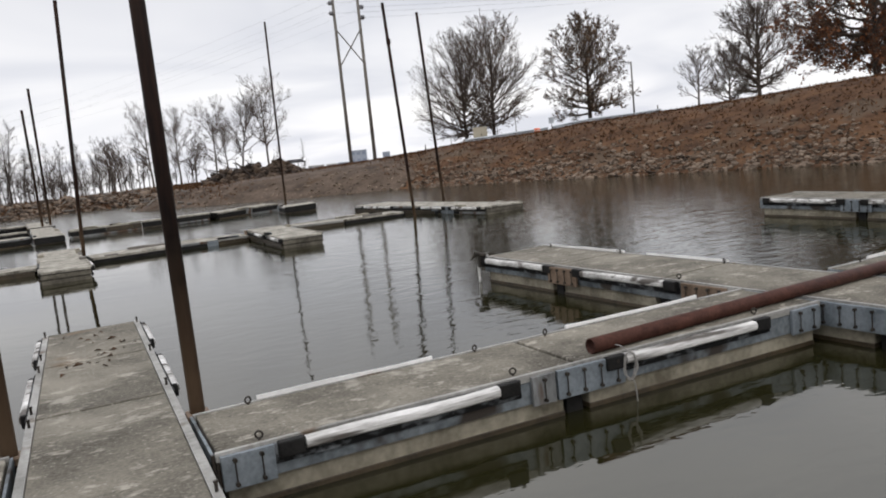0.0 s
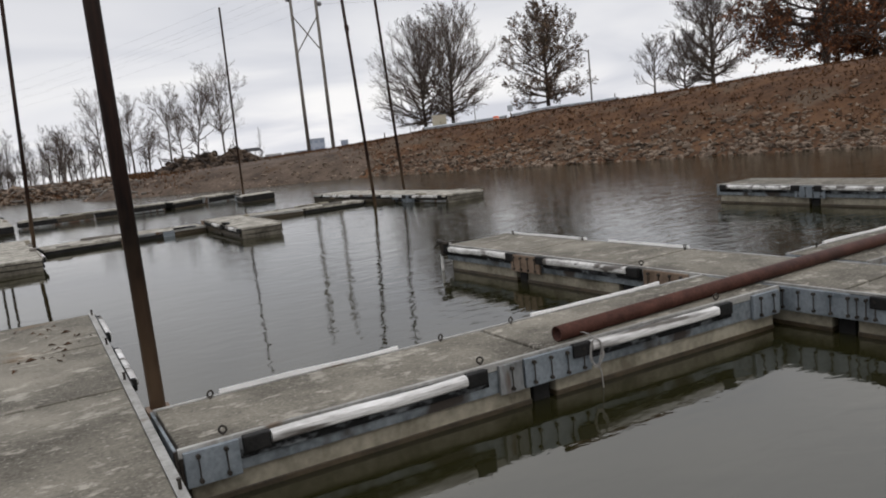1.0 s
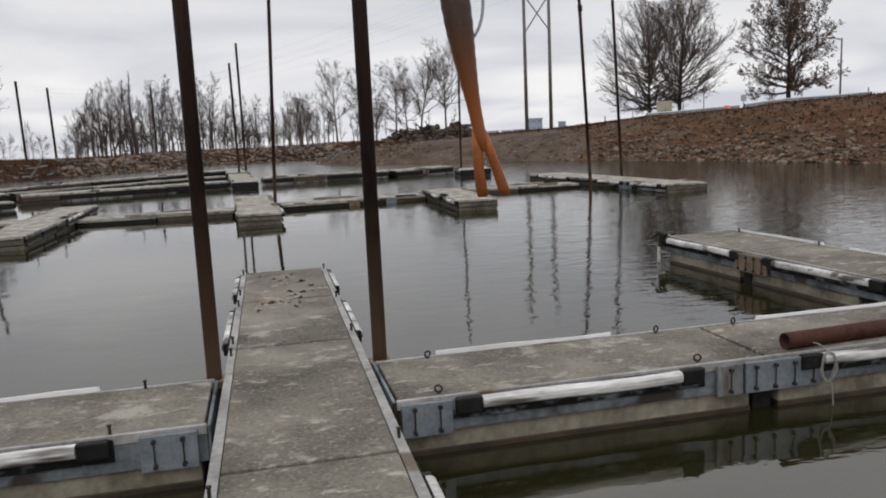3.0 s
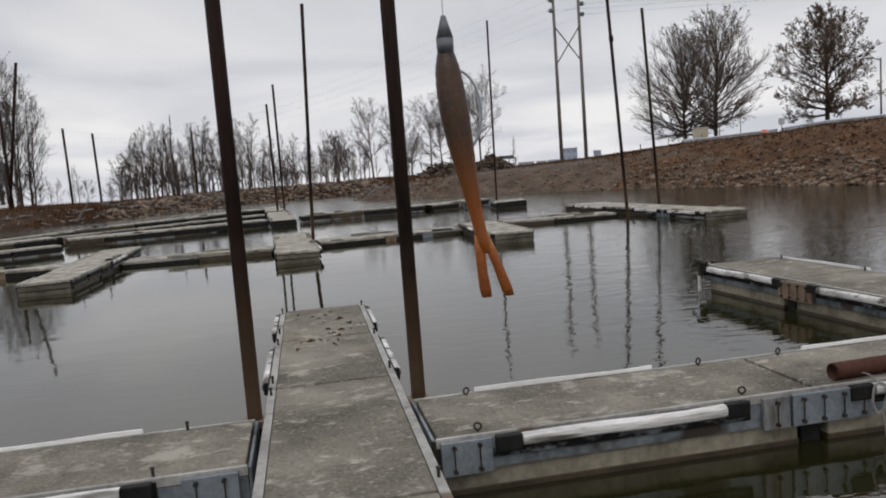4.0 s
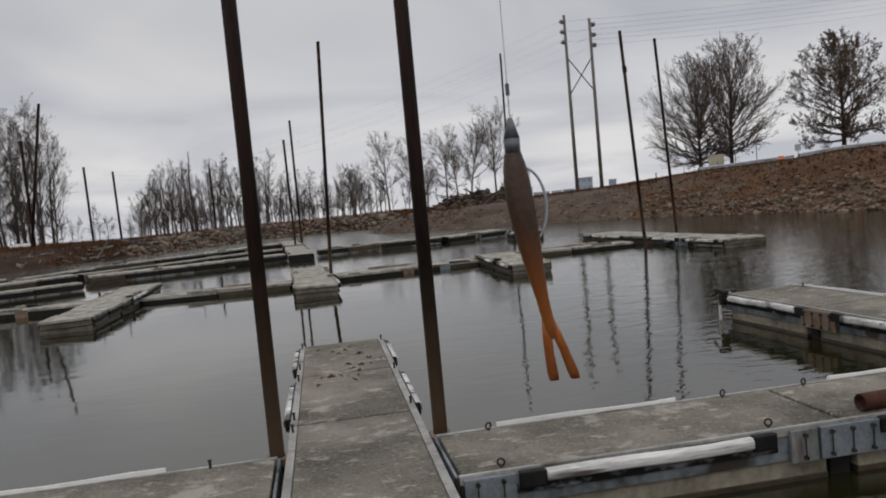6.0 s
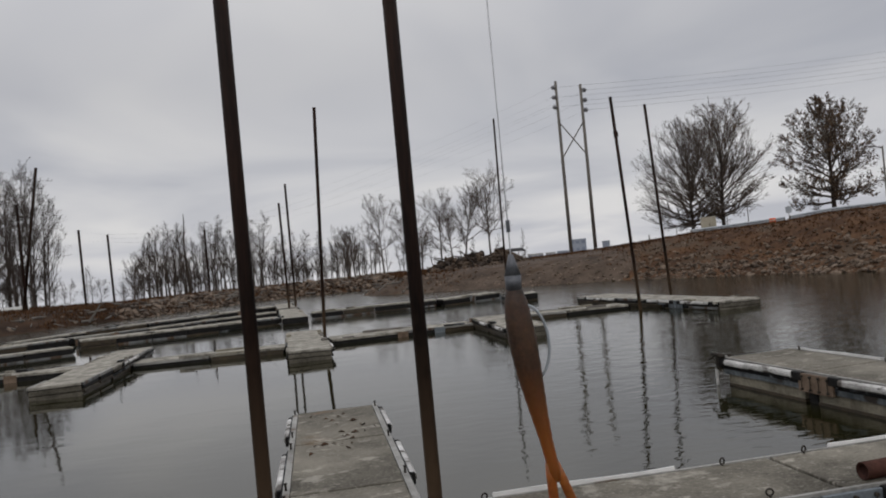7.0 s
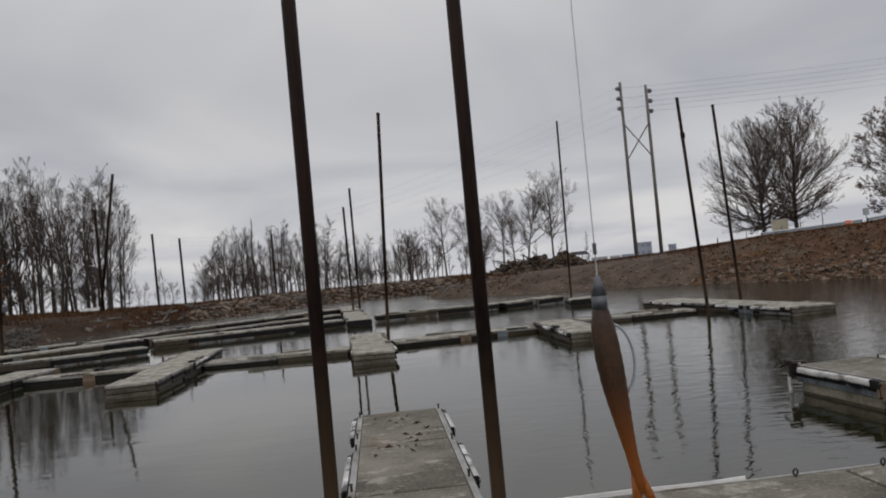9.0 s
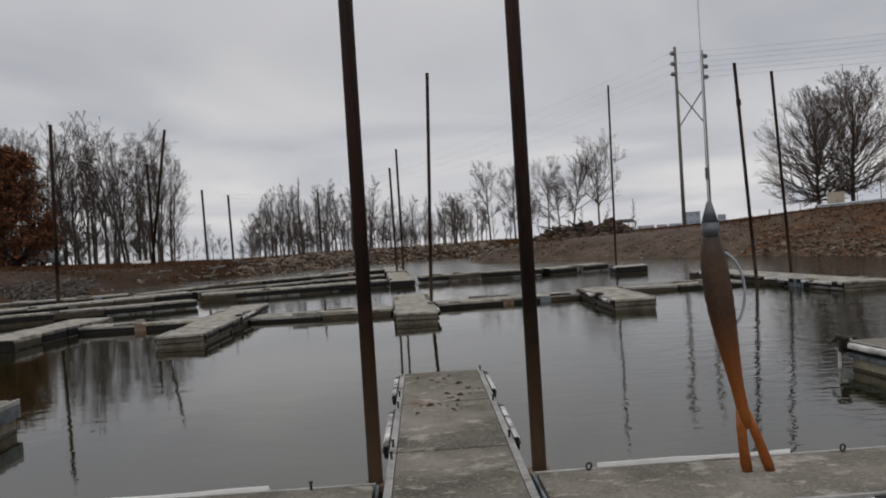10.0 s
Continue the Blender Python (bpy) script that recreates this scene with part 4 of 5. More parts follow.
# ---- trees ----
def grow(seed, height, spread, counts, clear=0.2, lean=0.55, leaf=0, leaf_size=0.1, trunk_r=None, thin=0.58, shape="fan", rough=0.10, min_r=0.006, fork=0.55, low=0.8, belly=0.56):
    """A bare tree: arrays of trunk and limb tubes, and of leaves."""
    rng = np.random.default_rng(seed)
    V, F, LV = [], [], []
    vcount = [0]
    first = [0, 0]

    def tubes(points, radii, sides):
        pts = np.array(points)
        d = np.gradient(pts, axis=0)
        d /= np.linalg.norm(d, axis=1, keepdims=True) + 1e-9
        ref = np.array([0.31, 0.95, 0.05])
        u = np.cross(d, ref)
        u /= np.linalg.norm(u, axis=1, keepdims=True) + 1e-9
        w = np.cross(d, u)
        a = np.arange(sides) * 2 * np.pi / sides
        ringv = pts[:, None] + np.array(radii)[:, None, None] * (np.cos(a)[None, :, None] * u[:, None] + np.sin(a)[None, :, None] * w[:, None])
        V.append(ringv.reshape(-1, 3))
        o = vcount[0]
        for i in range(len(pts) - 1):
            for j in range(sides):
                k = (j + 1) % sides
                F.append((o + i * sides + j, o + i * sides + k, o + (i + 1) * sides + k, o + (i + 1) * sides + j))
        vcount[0] += len(pts) * sides

    def limb(p, d, length, r, level):
        segs = 5 if level == 0 else (4 if level == 1 else 3 if level == 2 else 2)
        pts, radii = [p], [r]
        q, e = p.copy(), d / np.linalg.norm(d)
        for i in range(segs):
            e = e + rng.normal(0, rough * (0.8 if level > 1 else 1.0) if level else rough * 0.35, 3) + np.array([0, 0, 0.10 if level else 0.05])
            e /= np.linalg.norm(e)
            q = q + e * length / segs
            pts.append(q.copy())
            radii.append(max(min_r * 0.8, r * (1 - (0.9 if level else 0.85) * (i + 1) / segs)))
        tubes(pts, radii, 7 if level == 0 else 5 if level == 1 else 3)
        if level == 0:
            first[:] = [vcount[0], len(F)]
        if level + 1 < len(counts) + 1 and level < len(counts):
            n = max(1, int(round(counts[level] * rng.uniform(0.8, 1.2))))
            for i in range(n):
                s = (clear + (1 - clear) * (i + rng.uniform(0.2, 0.9)) / n) if level == 0 else rng.uniform(0.14, 1.0)
                s = min(s, 0.985)
                f = s * segs
                j = min(int(f), segs - 1)
                at = pts[j] + (pts[j + 1] - pts[j]) * (f - j)
                axis = pts[j + 1] - pts[j]
                axis = axis / np.linalg.norm(axis)
                az = rng.uniform(0, 2 * np.pi) if level else i * 2.4 + rng.uniform(-0.5, 0.5)
                ref = np.array([0.3, 0.1, 0.95]) if abs(axis[2]) < 0.9 else np.array([1.0, 0.0, 0.0])
                u = np.cross(axis, ref)
                u /= np.linalg.norm(u)
                w = np.cross(axis, u)
                ang = lean * rng.uniform(0.75, 1.25) * (1.25 - 0.55 * s) if level == 0 else fork * rng.uniform(0.6, 1.4)
                if level == 0 and shape == "fan":
                    s0 = (i + rng.uniform(0.1, 0.9)) / n
                    s = clear + (0.80 - clear) * s0 ** low
                    f = s * segs
                    j = min(int(f), segs - 1)
                    at = pts[j] + (pts[j + 1] - pts[j]) * (f - j)
                    ang = lean * (1.12 - 0.92 * s0) * rng.uniform(0.85, 1.15)
                nd = axis * math.cos(ang) + (u * math.cos(az) + w * math.sin(az)) * math.sin(ang)
                if level == 0:
                    if shape == "round":
                        ln = spread * 1.05 * math.sqrt(max(0.08, 1 - ((s - 0.45) / 0.62) ** 2))
                    elif shape == "fan":
                        ca, sa = math.cos(ang), math.sin(ang)
                        zc = belly * height - at[2]
                        hh, ww = (1.06 - belly) * height, spread
                        qa, qb, qc = (sa / ww) ** 2 + (ca / hh) ** 2, -2 * ca * zc / hh ** 2, (zc / hh) ** 2 - 1
                        ln = (0.92 if belly > 0.55 else 0.80) * (-qb + math.sqrt(max(0.0, qb * qb - 4 * qa * qc))) / (2 * qa)
                    elif shape == "vase":
                        ln = spread * (1.25 - 0.7 * (s - clear))
                    else:
                        ln = spread * (1.15 - 0.9 * s)
                else:
                    ln = min(length * thin * rng.uniform(0.55, 1.05) * (1.15 - 0.5 * s), length * (1.02 - s) * 1.1 + 0.22 * length)
                rr = max(min_r, radii[j] * (0.55 if level == 0 else 0.6))
                limb(at, nd, ln, rr, level + 1)
        if leaf and level >= len(counts) - 1:
            for _ in range(rng.poisson(leaf)):
                c = pts[0] + (pts[-1] - pts[0]) * rng.uniform(0.15, 1.0) + rng.normal(0, leaf_size * 0.8, 3)
                a, b = rng.normal(0, leaf_size, 3), rng.normal(0, leaf_size, 3)
                LV.append((c - a * 0.6, c + b * 0.5, c + a * 0.6, c - b * 0.5))

    tr = trunk_r or height * 0.022
    limb(np.array([0.0, 0.0, -0.3]), np.array([0.0, 0.0, 1.0]), (height if shape != "fan" else 0.86 * height) + 0.3, tr, 0)
    lv = np.array(LV).reshape(-1, 3) if LV else None
    return np.concatenate(V), F, lv, first


def tree(label, az, d, height, spread, counts, seed, bark="bark", leaf_mat="leaf_dull", at=None, **kw):
    x, y = at or polar(az, d)
    ob = thing("tree", label, "tree", (x, y, gz(x, y)), 0, "trees")
    v, f, lv, (nv, nf) = grow(seed, height, spread, counts, **kw)
    from_arrays("trunk", v[:nv], f[:nf], bark, ob, True)
    from_arrays("crown", v[nv:], np.array(f[nf:]) - nv, "twig", ob)
    if lv is not None:
        from_arrays("foliage", lv, np.arange(len(lv)).reshape(-1, 4), leaf_mat, ob)
    return ob


tree("large bare tree with a wide fan of limbs", 27.35, 62, 8.3, 5.2, (40, 10, 7, 3), 41, "bark_dark", clear=0.12, lean=1.45, rough=0.05, trunk_r=0.145, min_r=0.0052, low=1.5, belly=0.43, fork=0.5)
tree("tall bare tree with a few rust leaves", 29.35, 62, 9.3, 4.6, (40, 10, 7, 3), 42, "bark_dark", "leaf_dull", clear=0.13, lean=1.45, rough=0.06, leaf=0.30, leaf_size=0.055, trunk_r=0.155, min_r=0.0052, low=1.3, belly=0.45, fork=0.5)
tree("rounded tree holding brown winter leaves", 36.25, 64, 8.3, 4.3, (40, 10, 7, 3), 43, "bark_dark", "leaf_dull", clear=0.14, lean=1.6, rough=0.08, leaf=1.5, leaf_size=0.062, min_r=0.006, low=1.2, belly=0.42, fork=0.6)
tree("slender pale bare sapling tree", 43.6, 70, 4.8, 2.0, (16, 8, 6, 3), 44, clear=0.2, lean=1.1, min_r=0.007)
tree("low bare grey tree", 45.6, 80, 5.4, 3.6, (24, 9, 7, 4), 45, clear=0.10, lean=1.4, min_r=0.009, low=1.3, belly=0.5)
tree("bare grey tree on the bank top", 47.5, 78, 9.4, 4.6, (36, 10, 7, 4), 46, clear=0.10, lean=1.4, min_r=0.009, low=1.3, belly=0.5)
tree("broad oak full of rust-brown winter leaves", 54.4, 58, 10.5, 6.9, (44, 12, 8, 3), 47, "bark_dark", "leaf_rust", clear=0.20, lean=1.6, leaf=1.9, leaf_size=0.09, min_r=0.011, low=1.2, belly=0.42, fork=0.7)
tree("spreading oak with dull brown winter leaves", 57.2, 63, 9.5, 5.6, (34, 11, 7, 3), 48, "bark_dark", "leaf_rust", clear=0.10, lean=1.7, leaf=2.2, leaf_size=0.12, min_r=0.012, low=1.2, belly=0.45, fork=0.7)
for az, d, h, sp, sd in ((2.6, 118, 6.2, 2.8, 51), (5.1, 112, 10.4, 3.6, 52), (6.9, 115, 9.8, 3.2, 53), (9.4, 110, 10.2, 3.8, 54), (11.1, 108, 10.6, 3.6, 55), (13.0, 104, 12.2, 4.3, 56), (7.9, 120, 6.0, 2.6, 57), (10.2, 125, 9.0, 3.0, 58)):
    tree("bare grey tree in a thin row", az, d, h + 0.3, sp, (14, 8, 6, 4), sd, clear=0.26, lean=1.05, min_r=0.0085, trunk_r=0.16, rough=0.14)
tree("tall bare snag tree on the far bank", -8.6, 112, 10.8, 1.5, (16, 5, 4), 61, "bark_dark", clear=0.2, lean=0.6, shape="cone", thin=0.6, min_r=0.02)
tree("oak with red-brown winter leaves by the ramp", -27.6, 66, 8.6, 4.8, (36, 11, 7, 3), 62, "bark_dark", "leaf_rust", clear=0.10, lean=1.65, leaf=2.6, leaf_size=0.12, min_r=0.011, low=1.2, belly=0.45, fork=0.7)


def woods(name, label, seed, spots, kinds):
    """One sheet of far trees, from a few grown kinds."""
    rng = np.random.default_rng(seed)
    V, F, o = [], [], 0
    for x, y, h in spots:
        v, f = kinds[rng.integers(len(kinds))]
        a = rng.uniform(0, 2 * np.pi)
        s = h / 10.0
        w = s * rng.uniform(0.8, 1.2)
        vx, vy = v[:, 0] * math.cos(a) - v[:, 1] * math.sin(a), v[:, 0] * math.sin(a) + v[:, 1] * math.cos(a)
        V.append(np.stack([vx * w + x, vy * w + y, v[:, 2] * s + gz(x, y)], -1))
        F.append(f + o)
        o += len(v)
    ob = from_arrays(name, np.concatenate(V), np.concatenate(F), "wood_bark")
    return tagged(ob, label, "woods", kind="stuff")


def wood_kinds(seed, n, spread, lean, clear, counts=(11, 5, 4), min_r=0.013, shape="vase"):
    out = []
    for i in range(n):
        v, f, _, _ = grow(seed + i, 10.0, spread, counts, clear=clear, lean=lean, rough=0.16, min_r=min_r, trunk_r=0.13, shape=shape)
        out.append((v, np.array(f)))
    return out


def build_woods():
    rng = np.random.default_rng(77)
    slim = wood_kinds(200, 8, 2.7, 0.50, 0.14, (12, 6, 5, 3), 0.008)
    tall = wood_kinds(220, 9, 3.3, 0.52, 0.16, (13, 7, 5, 3), 0.008)
    spots = []
    for i in range(46):
        az = -33.5 + 16.4 * (i + rng.uniform(-0.2, 1.2)) / 46
        d = rng.uniform(84, 122)
        spots.append((*polar(az, d), d * rng.uniform(0.112, 0.146) * (0.86 if az > -18.2 else 0.94 if az < -23.5 else 1.0)))
    woods("left_woods", "dense bare grey woods behind the bank", 78, spots, tall)
    spots = []
    for i in range(92):
        az = -12.4 + 17.0 * (i + rng.uniform(-0.3, 1.3)) / 92
        d = rng.uniform(112, 175)
        dense = 1.0 if -11.5 < az < -3.5 else 0.72
        spots.append((*polar(az, d), d * rng.uniform(0.052, 0.084) * dense))
    for _ in range(60):
        az = rng.uniform(-36, 16)
        d = rng.uniform(180, 260)
        spots.append((*polar(az, d), d * rng.uniform(0.028, 0.044)))
    woods("far_woods", "thin bare grey woods along the far bank", 79, spots, slim)
    scrub = wood_kinds(240, 4, 4.2, 1.1, 0.03, (14, 7, 6), 0.020, "fan")
    spots = [(*polar(az, d), h) for az, d, h in [(float(rng.uniform(-13, 4)), float(rng.uniform(85, 130)), float(rng.uniform(1.2, 3.0))) for _ in range(64)] + [(float(rng.uniform(-30, -17)), float(rng.uniform(80, 100)), float(rng.uniform(2.0, 5.0))) for _ in range(60)]]
    spots += [(*polar(az, d), h) for az, d, h in ((-12.3, 75, 4.0), (-12.0, 77, 3.0), (-14.3, 80, 2.2), (-16.2, 82, 2.4), (-11.3, 90, 4.5), (-10.4, 92, 6.0))]
    woods("scrub", "bare scrub bushes on the bank", 80, spots, scrub)


build_woods()


# ---- bank-top things ----
def power_frame():
    x0, y0 = polar(18.78, 100)
    x1, y1 = polar(20.52, 100)
    ob = thing("power_pole_frame", "two tall grey timber power poles with a cross brace", "power poles", (x0, y0, gz(x0, y0)), 0)
    g = ob.location.z
    z0 = 2.0 + 0.2083 * 100 - g
    z1 = 2.0 + 0.2007 * 100 - g
    b = Vector((x1 - x0, y1 - y0, 0))
    part("pole", tube(bmesh.new(), (0, 0, -1), (0, 0, z0), 0.24, 0.17, 12), "wood_pole", ob, "", True)
    part("pole", tube(bmesh.new(), (b.x, b.y, -1), (b.x, b.y, z1), 0.24, 0.17, 12), "wood_pole", ob, "", True)
    za, zb = 2 + 0.155 * 100 - g, 2 + 0.111 * 100 - g
    part("brace", tube(bmesh.new(), (0, -0.2, za), (b.x, b.y - 0.2, zb), 0.075, n=6), "wood_pole", ob)
    part("brace", tube(bmesh.new(), (0, -0.3, zb), (b.x, b.y - 0.3, za), 0.075, n=6), "wood_pole", ob)
    tops = []
    for bx, by, zt, side in ((0, 0, z0, -1), (b.x, b.y, z1, 1)):
        for k in range(3):
            z = zt - 0.9 - 1.25 * k
            bm = bmesh.new()
            for j in range(3):
                tube(bm, (bx + side * (0.22 + 0.15 * j), by - 0.1, z + 0.1), (bx + side * (0.30 + 0.15 * j), by - 0.1, z + 0.1), 0.30, 0.22, 12)
            tube(bm, (bx, by, z + 0.1), (bx + side * 0.75, by - 0.1, z + 0.1), 0.06, n=6)
            part("insulator", bm, "porcelain", ob)
            tops.append(Vector((x0 + bx + side * 0.7, y0 + by - 0.1, g + z + 0.1)))
    return tops


def wire(a, b, sag, r=0.022):
    cu = bpy.data.curves.new("power_line", "CURVE")
    cu.dimensions, cu.bevel_depth, cu.bevel_resolution = "3D", r, 1
    sp = cu.splines.new("POLY")
    n = 24
    sp.points.add(n)
    for i in range(n + 1):
        s = i / n
        p = a.lerp(b, s)
        sp.points[i].co = (p.x, p.y, p.z - 4 * sag * s * (1 - s), 1)
    cu.materials.append(M["wire"])
    ob = new("power_line", cu)
    tagged(ob, "thin sagging overhead power line", "power line", "power lines")


for i, p in enumerate(power_frame()):
    shift = 2.2 * (i // 3)
    wire(p, Vector((190 + shift, 112 + shift, 41 - 1.8 * (i % 3))), 3.0, 0.011)
    wire(p, Vector((-70 + shift, 265 + shift, 20 - 1.2 * (i % 3))), 6.0, 0.006)


def cabinet():
    x, y = polar(28.35, 58.5)
    ob = thing("utility_cabinet", "beige metal utility cabinet between two trees", "cabinet", (x, y, gz(x, y) - 0.05), -28)
    part("body", box(bmesh.new(), -0.52, 0.52, -0.35, 0.35, 0, 1.06, 0.02), "cabinet", ob)
    part("lid", box(bmesh.new(), -0.55, 0.55, -0.38, 0.38, 1.06, 1.12, 0.015), "cabinet", ob)
    part("plinth", box(bmesh.new(), -0.6, 0.6, -0.42, 0.42, -0.3, 0.06, 0.02), "rock", ob)
    part("handle", box(bmesh.new(), 0.05, 0.09, -0.38, -0.352, 0.45, 0.62, 0.005), "bolt", ob)


cabinet()


def guardrail(azs, label):
    ob = thing("guardrail", label, "guardrail", (0, 0, 0), 0, "guardrails")
    pts = []
    for az, d in azs:
        x, y = polar(az, d)
        pts.append(Vector((x, y, gz(x, y))))
    prof = [(0.0, 0.20), (-0.05, 0.25), (-0.05, 0.30), (0.02, 0.35), (-0.05, 0.40), (-0.05, 0.45), (0.0, 0.50)]
    bm = bmesh.new()
    rows = []
    for p in pts:
        out = Vector((p.x, p.y, 0)).normalized()
        rows.append([bm.verts.new(p + out * a + Vector((0, 0, b - 0.16))) for a, b in prof])
    back = []
    for p in pts:
        out = Vector((p.x, p.y, 0)).normalized()
        back.append([bm.verts.new(p + out * (a + 0.02) + Vector((0, 0, b - 0.16))) for a, b in prof])
    for i in range(len(pts) - 1):
        for j in range(len(prof) - 1):
            bm.faces.new((rows[i][j], rows[i + 1][j], rows[i + 1][j + 1], rows[i][j + 1]))
            bm.faces.new((back[i][j], back[i][j + 1], back[i + 1][j + 1], back[i + 1][j]))
    part("rail", bm, "rail", ob)
    for p in pts[::2]:
        out = Vector((p.x, p.y, 0)).normalized() * 0.09
        part("post", box(bmesh.new(), p.x + out.x - 0.06, p.x + out.x + 0.06, p.y + out.y - 0.06, p.y + out.y + 0.06, p.z - 0.4, p.z + 0.33, 0.01), "wood_pole", ob)


guardrail([(27.2 + 0.55 * i, 57.5 + 0.12 * i) for i in range(12)], "pale galvanised guardrail along the bank top")
guardrail([(33.6 + 0.62 * i, 58.8 + 0.1 * i) for i in range(13)], "pale galvanised guardrail beyond a gap")


def barrel():
    x, y = polar(32.45, 57.5)
    ob = thing("traffic_barrel", "small orange traffic barrel at the guardrail", "barrel", (x, y, gz(x, y)), 0)
    part("body", tube(bmesh.new(), (0, 0, 0), (0, 0, 0.36), 0.24, 0.20, 16), "orange", ob, "", True)
    part("band", tube(bmesh.new(), (0, 0, 0.17), (0, 0, 0.23), 0.227, 0.220, 16), "hull", ob, "white reflective band", True)
    part("foot", tube(bmesh.new(), (0, 0, -0.05), (0, 0, 0.05), 0.31, 0.30, 16), "rubber_and_shade", ob, "", True)


barrel()


def post(name, label, az, d, tan_top, r, arm=0.0, plate=False):
    x, y = polar(az, d)
    g = gz(x, y)
    h = 2 + tan_top * d - g
    ob = thing(name, label, "post", (x, y, g), -az, "bank-top posts")
    part("shaft", tube(bmesh.new(), (0, 0, -0.5), (0, 0, h), r, r * 0.8, 10), "wood_pole", ob, "", True)
    if arm:
        part("arm", tube(bmesh.new(), (0, 0, h - 0.15), (-arm, 0, h + 0.05), r * 0.5, n=8), "wood_pole", ob)
        part("lamp_head", box(bmesh.new(), -arm - 0.35, -arm + 0.1, -0.12, 0.12, h, h + 0.12, 0.03), "wood_pole", ob)
    if plate:
        part("sign_plate", box(bmesh.new(), -0.2, 0.2, -0.04, -0.02, h - 0.5, h - 0.05, 0.005), "rail", ob, "grey back of a small sign")


post("lamp_pole", "thin grey lamp pole on the bank top", 39.3, 62, 0.078, 0.07, 0.5)
post("sign_post", "slim sign post beside the rail", 30.95, 61, 0.035, 0.035)
post("sign_post", "short sign post beside the rail", 33.5, 61, 0.0225, 0.03, 0, True)
post("marker_post", "short grey marker post", 40.9, 60, 0.0225, 0.05)
post("marker_post", "short grey marker post", 29.6, 60, 0.022, 0.03)
post("marker_post", "short grey marker post", 24.3, 58, 0.004, 0.05)
post("marker_post", "short grey marker post", 26.2, 59, 0.010, 0.03)


def heap():
    rng = np.random.default_rng(91)
    x, y = polar(11.0, 58.5)
    g = gz(x, y)
    n = 520
    u, w = rng.uniform(-2.6, 2.4, n), rng.normal(0, 0.8, n)
    top = np.interp(u, [-2.6, -1.9, -1.2, -0.5, 0.2, 0.9, 1.5, 2.4], [0.15, 0.55, 0.95, 0.75, 1.0, 1.25, 1.05, 0.4])
    z = g - 0.1 + top * np.exp(-(w / 1.1) ** 2) * rng.uniform(0.4, 1.0, n)
    a = radians(-11)
    c = np.stack([x + u * math.cos(a) - w * math.sin(a), y + u * math.sin(a) + w * math.cos(a), z], -1)
    stones("debris_heap", c, rng.uniform(0.10, 0.34, n), "debris", "dark heap of roots, soil and broken rubble", "debris heap", 92, 0.8)
    bm = bmesh.new()
    for _ in range(60):
        px, py = x + rng.normal(0, 1.4), y + rng.normal(0, 0.7)
        d = Vector((rng.normal(0, 1), rng.normal(0, 0.6), rng.normal(0.1, 0.35))).normalized() * rng.uniform(0.5, 1.7)
        b = Vector((px, py, g + rng.uniform(0.1, 0.9) * math.exp(-((px - x) / 1.9) ** 2)))
        tube(bm, b, b + d, rng.uniform(0.03, 0.09), rng.uniform(0.02, 0.04), 6)
    me = bpy.data.meshes.new("driftwood")
    bm.to_mesh(me)
    bm.free()
    me.materials.append(M["bark_dark"])
    tagged(new("driftwood", me), "tangled dark logs and branches on the heap", "driftwood", kind="stuff")
    x2, y2 = polar(13.75, 57.0)
    g2 = gz(x2, y2)
    n = 320
    u, w = rng.normal(0, 1.1, n), rng.normal(0, 0.8, n)
    c = np.stack([x2 + u, y2 + w, g2 - 0.15 + 1.15 * np.exp(-(u ** 2 / 2.2 + w ** 2 / 1.1)) * rng.uniform(0.6, 1, n)], -1)
    stones("soil_heap", c, rng.uniform(0.15, 0.35, n), "debris", "dark mound of dumped soil", "soil heap", 93, 0.7)


heap()


def shelter():
    x, y = polar(14.75, 115)
    ob = thing("picnic_shelter", "small open shelter with a dark low roof", "shelter", (x, y, gz(x, y)), -15)
    h = 2 + 0.0015 * 115 - ob.location.z
    bm = bmesh.new()
    v = [bm.verts.new(p) for p in ((-1.7, -1.2, h - 0.35), (1.7, -1.2, h - 0.35), (1.7, 1.2, h - 0.35), (-1.7, 1.2, h - 0.35), (-1.0, 0, h + 0.15), (1.0, 0, h + 0.15))]
    for f in ((0, 1, 5, 4), (2, 3, 4, 5), (1, 2, 5), (3, 0, 4), (3, 2, 1, 0)):
        bm.faces.new([v[i] for i in f])
    part("roof", bm, "roof", ob)
    for px in (-1.4, -0.5, 0.5, 1.4):
        for py in (-1.0, 1.0):
            part("post", box(bmesh.new(), px - 0.06, px + 0.06, py - 0.06, py + 0.06, -0.5, h - 0.35), "wood_pole", ob)


shelter()


def far_building(az, d, w, tan_top, mat, storeys, label):
    x, y = polar(az, d)
    g = gz(x, y)
    h = 2 + tan_top * d - g
    ob = thing("far_building", label, "building", (x, y, g), -az, "skyline buildings")
    part("wall", box(bmesh.new(), -w / 2, w / 2, 0, w * 0.6, -2, h), mat, ob)
    part("roof", box(bmesh.new(), -w / 2 - 0.4, w / 2 + 0.4, -0.4, w * 0.6 + 0.4, h, h + 0.6), mat, ob)
    for i in range(storeys):
        z = h * (i + 0.45) / storeys
        n = max(3, int(w / 5))
        for j in range(n):
            a = -w / 2 + w * (j + 0.2) / n
            part("window", box(bmesh.new(), a, a + w * 0.6 / n, -0.15, 0.02, z, z + h * 0.4 / storeys), "far_glass", ob)


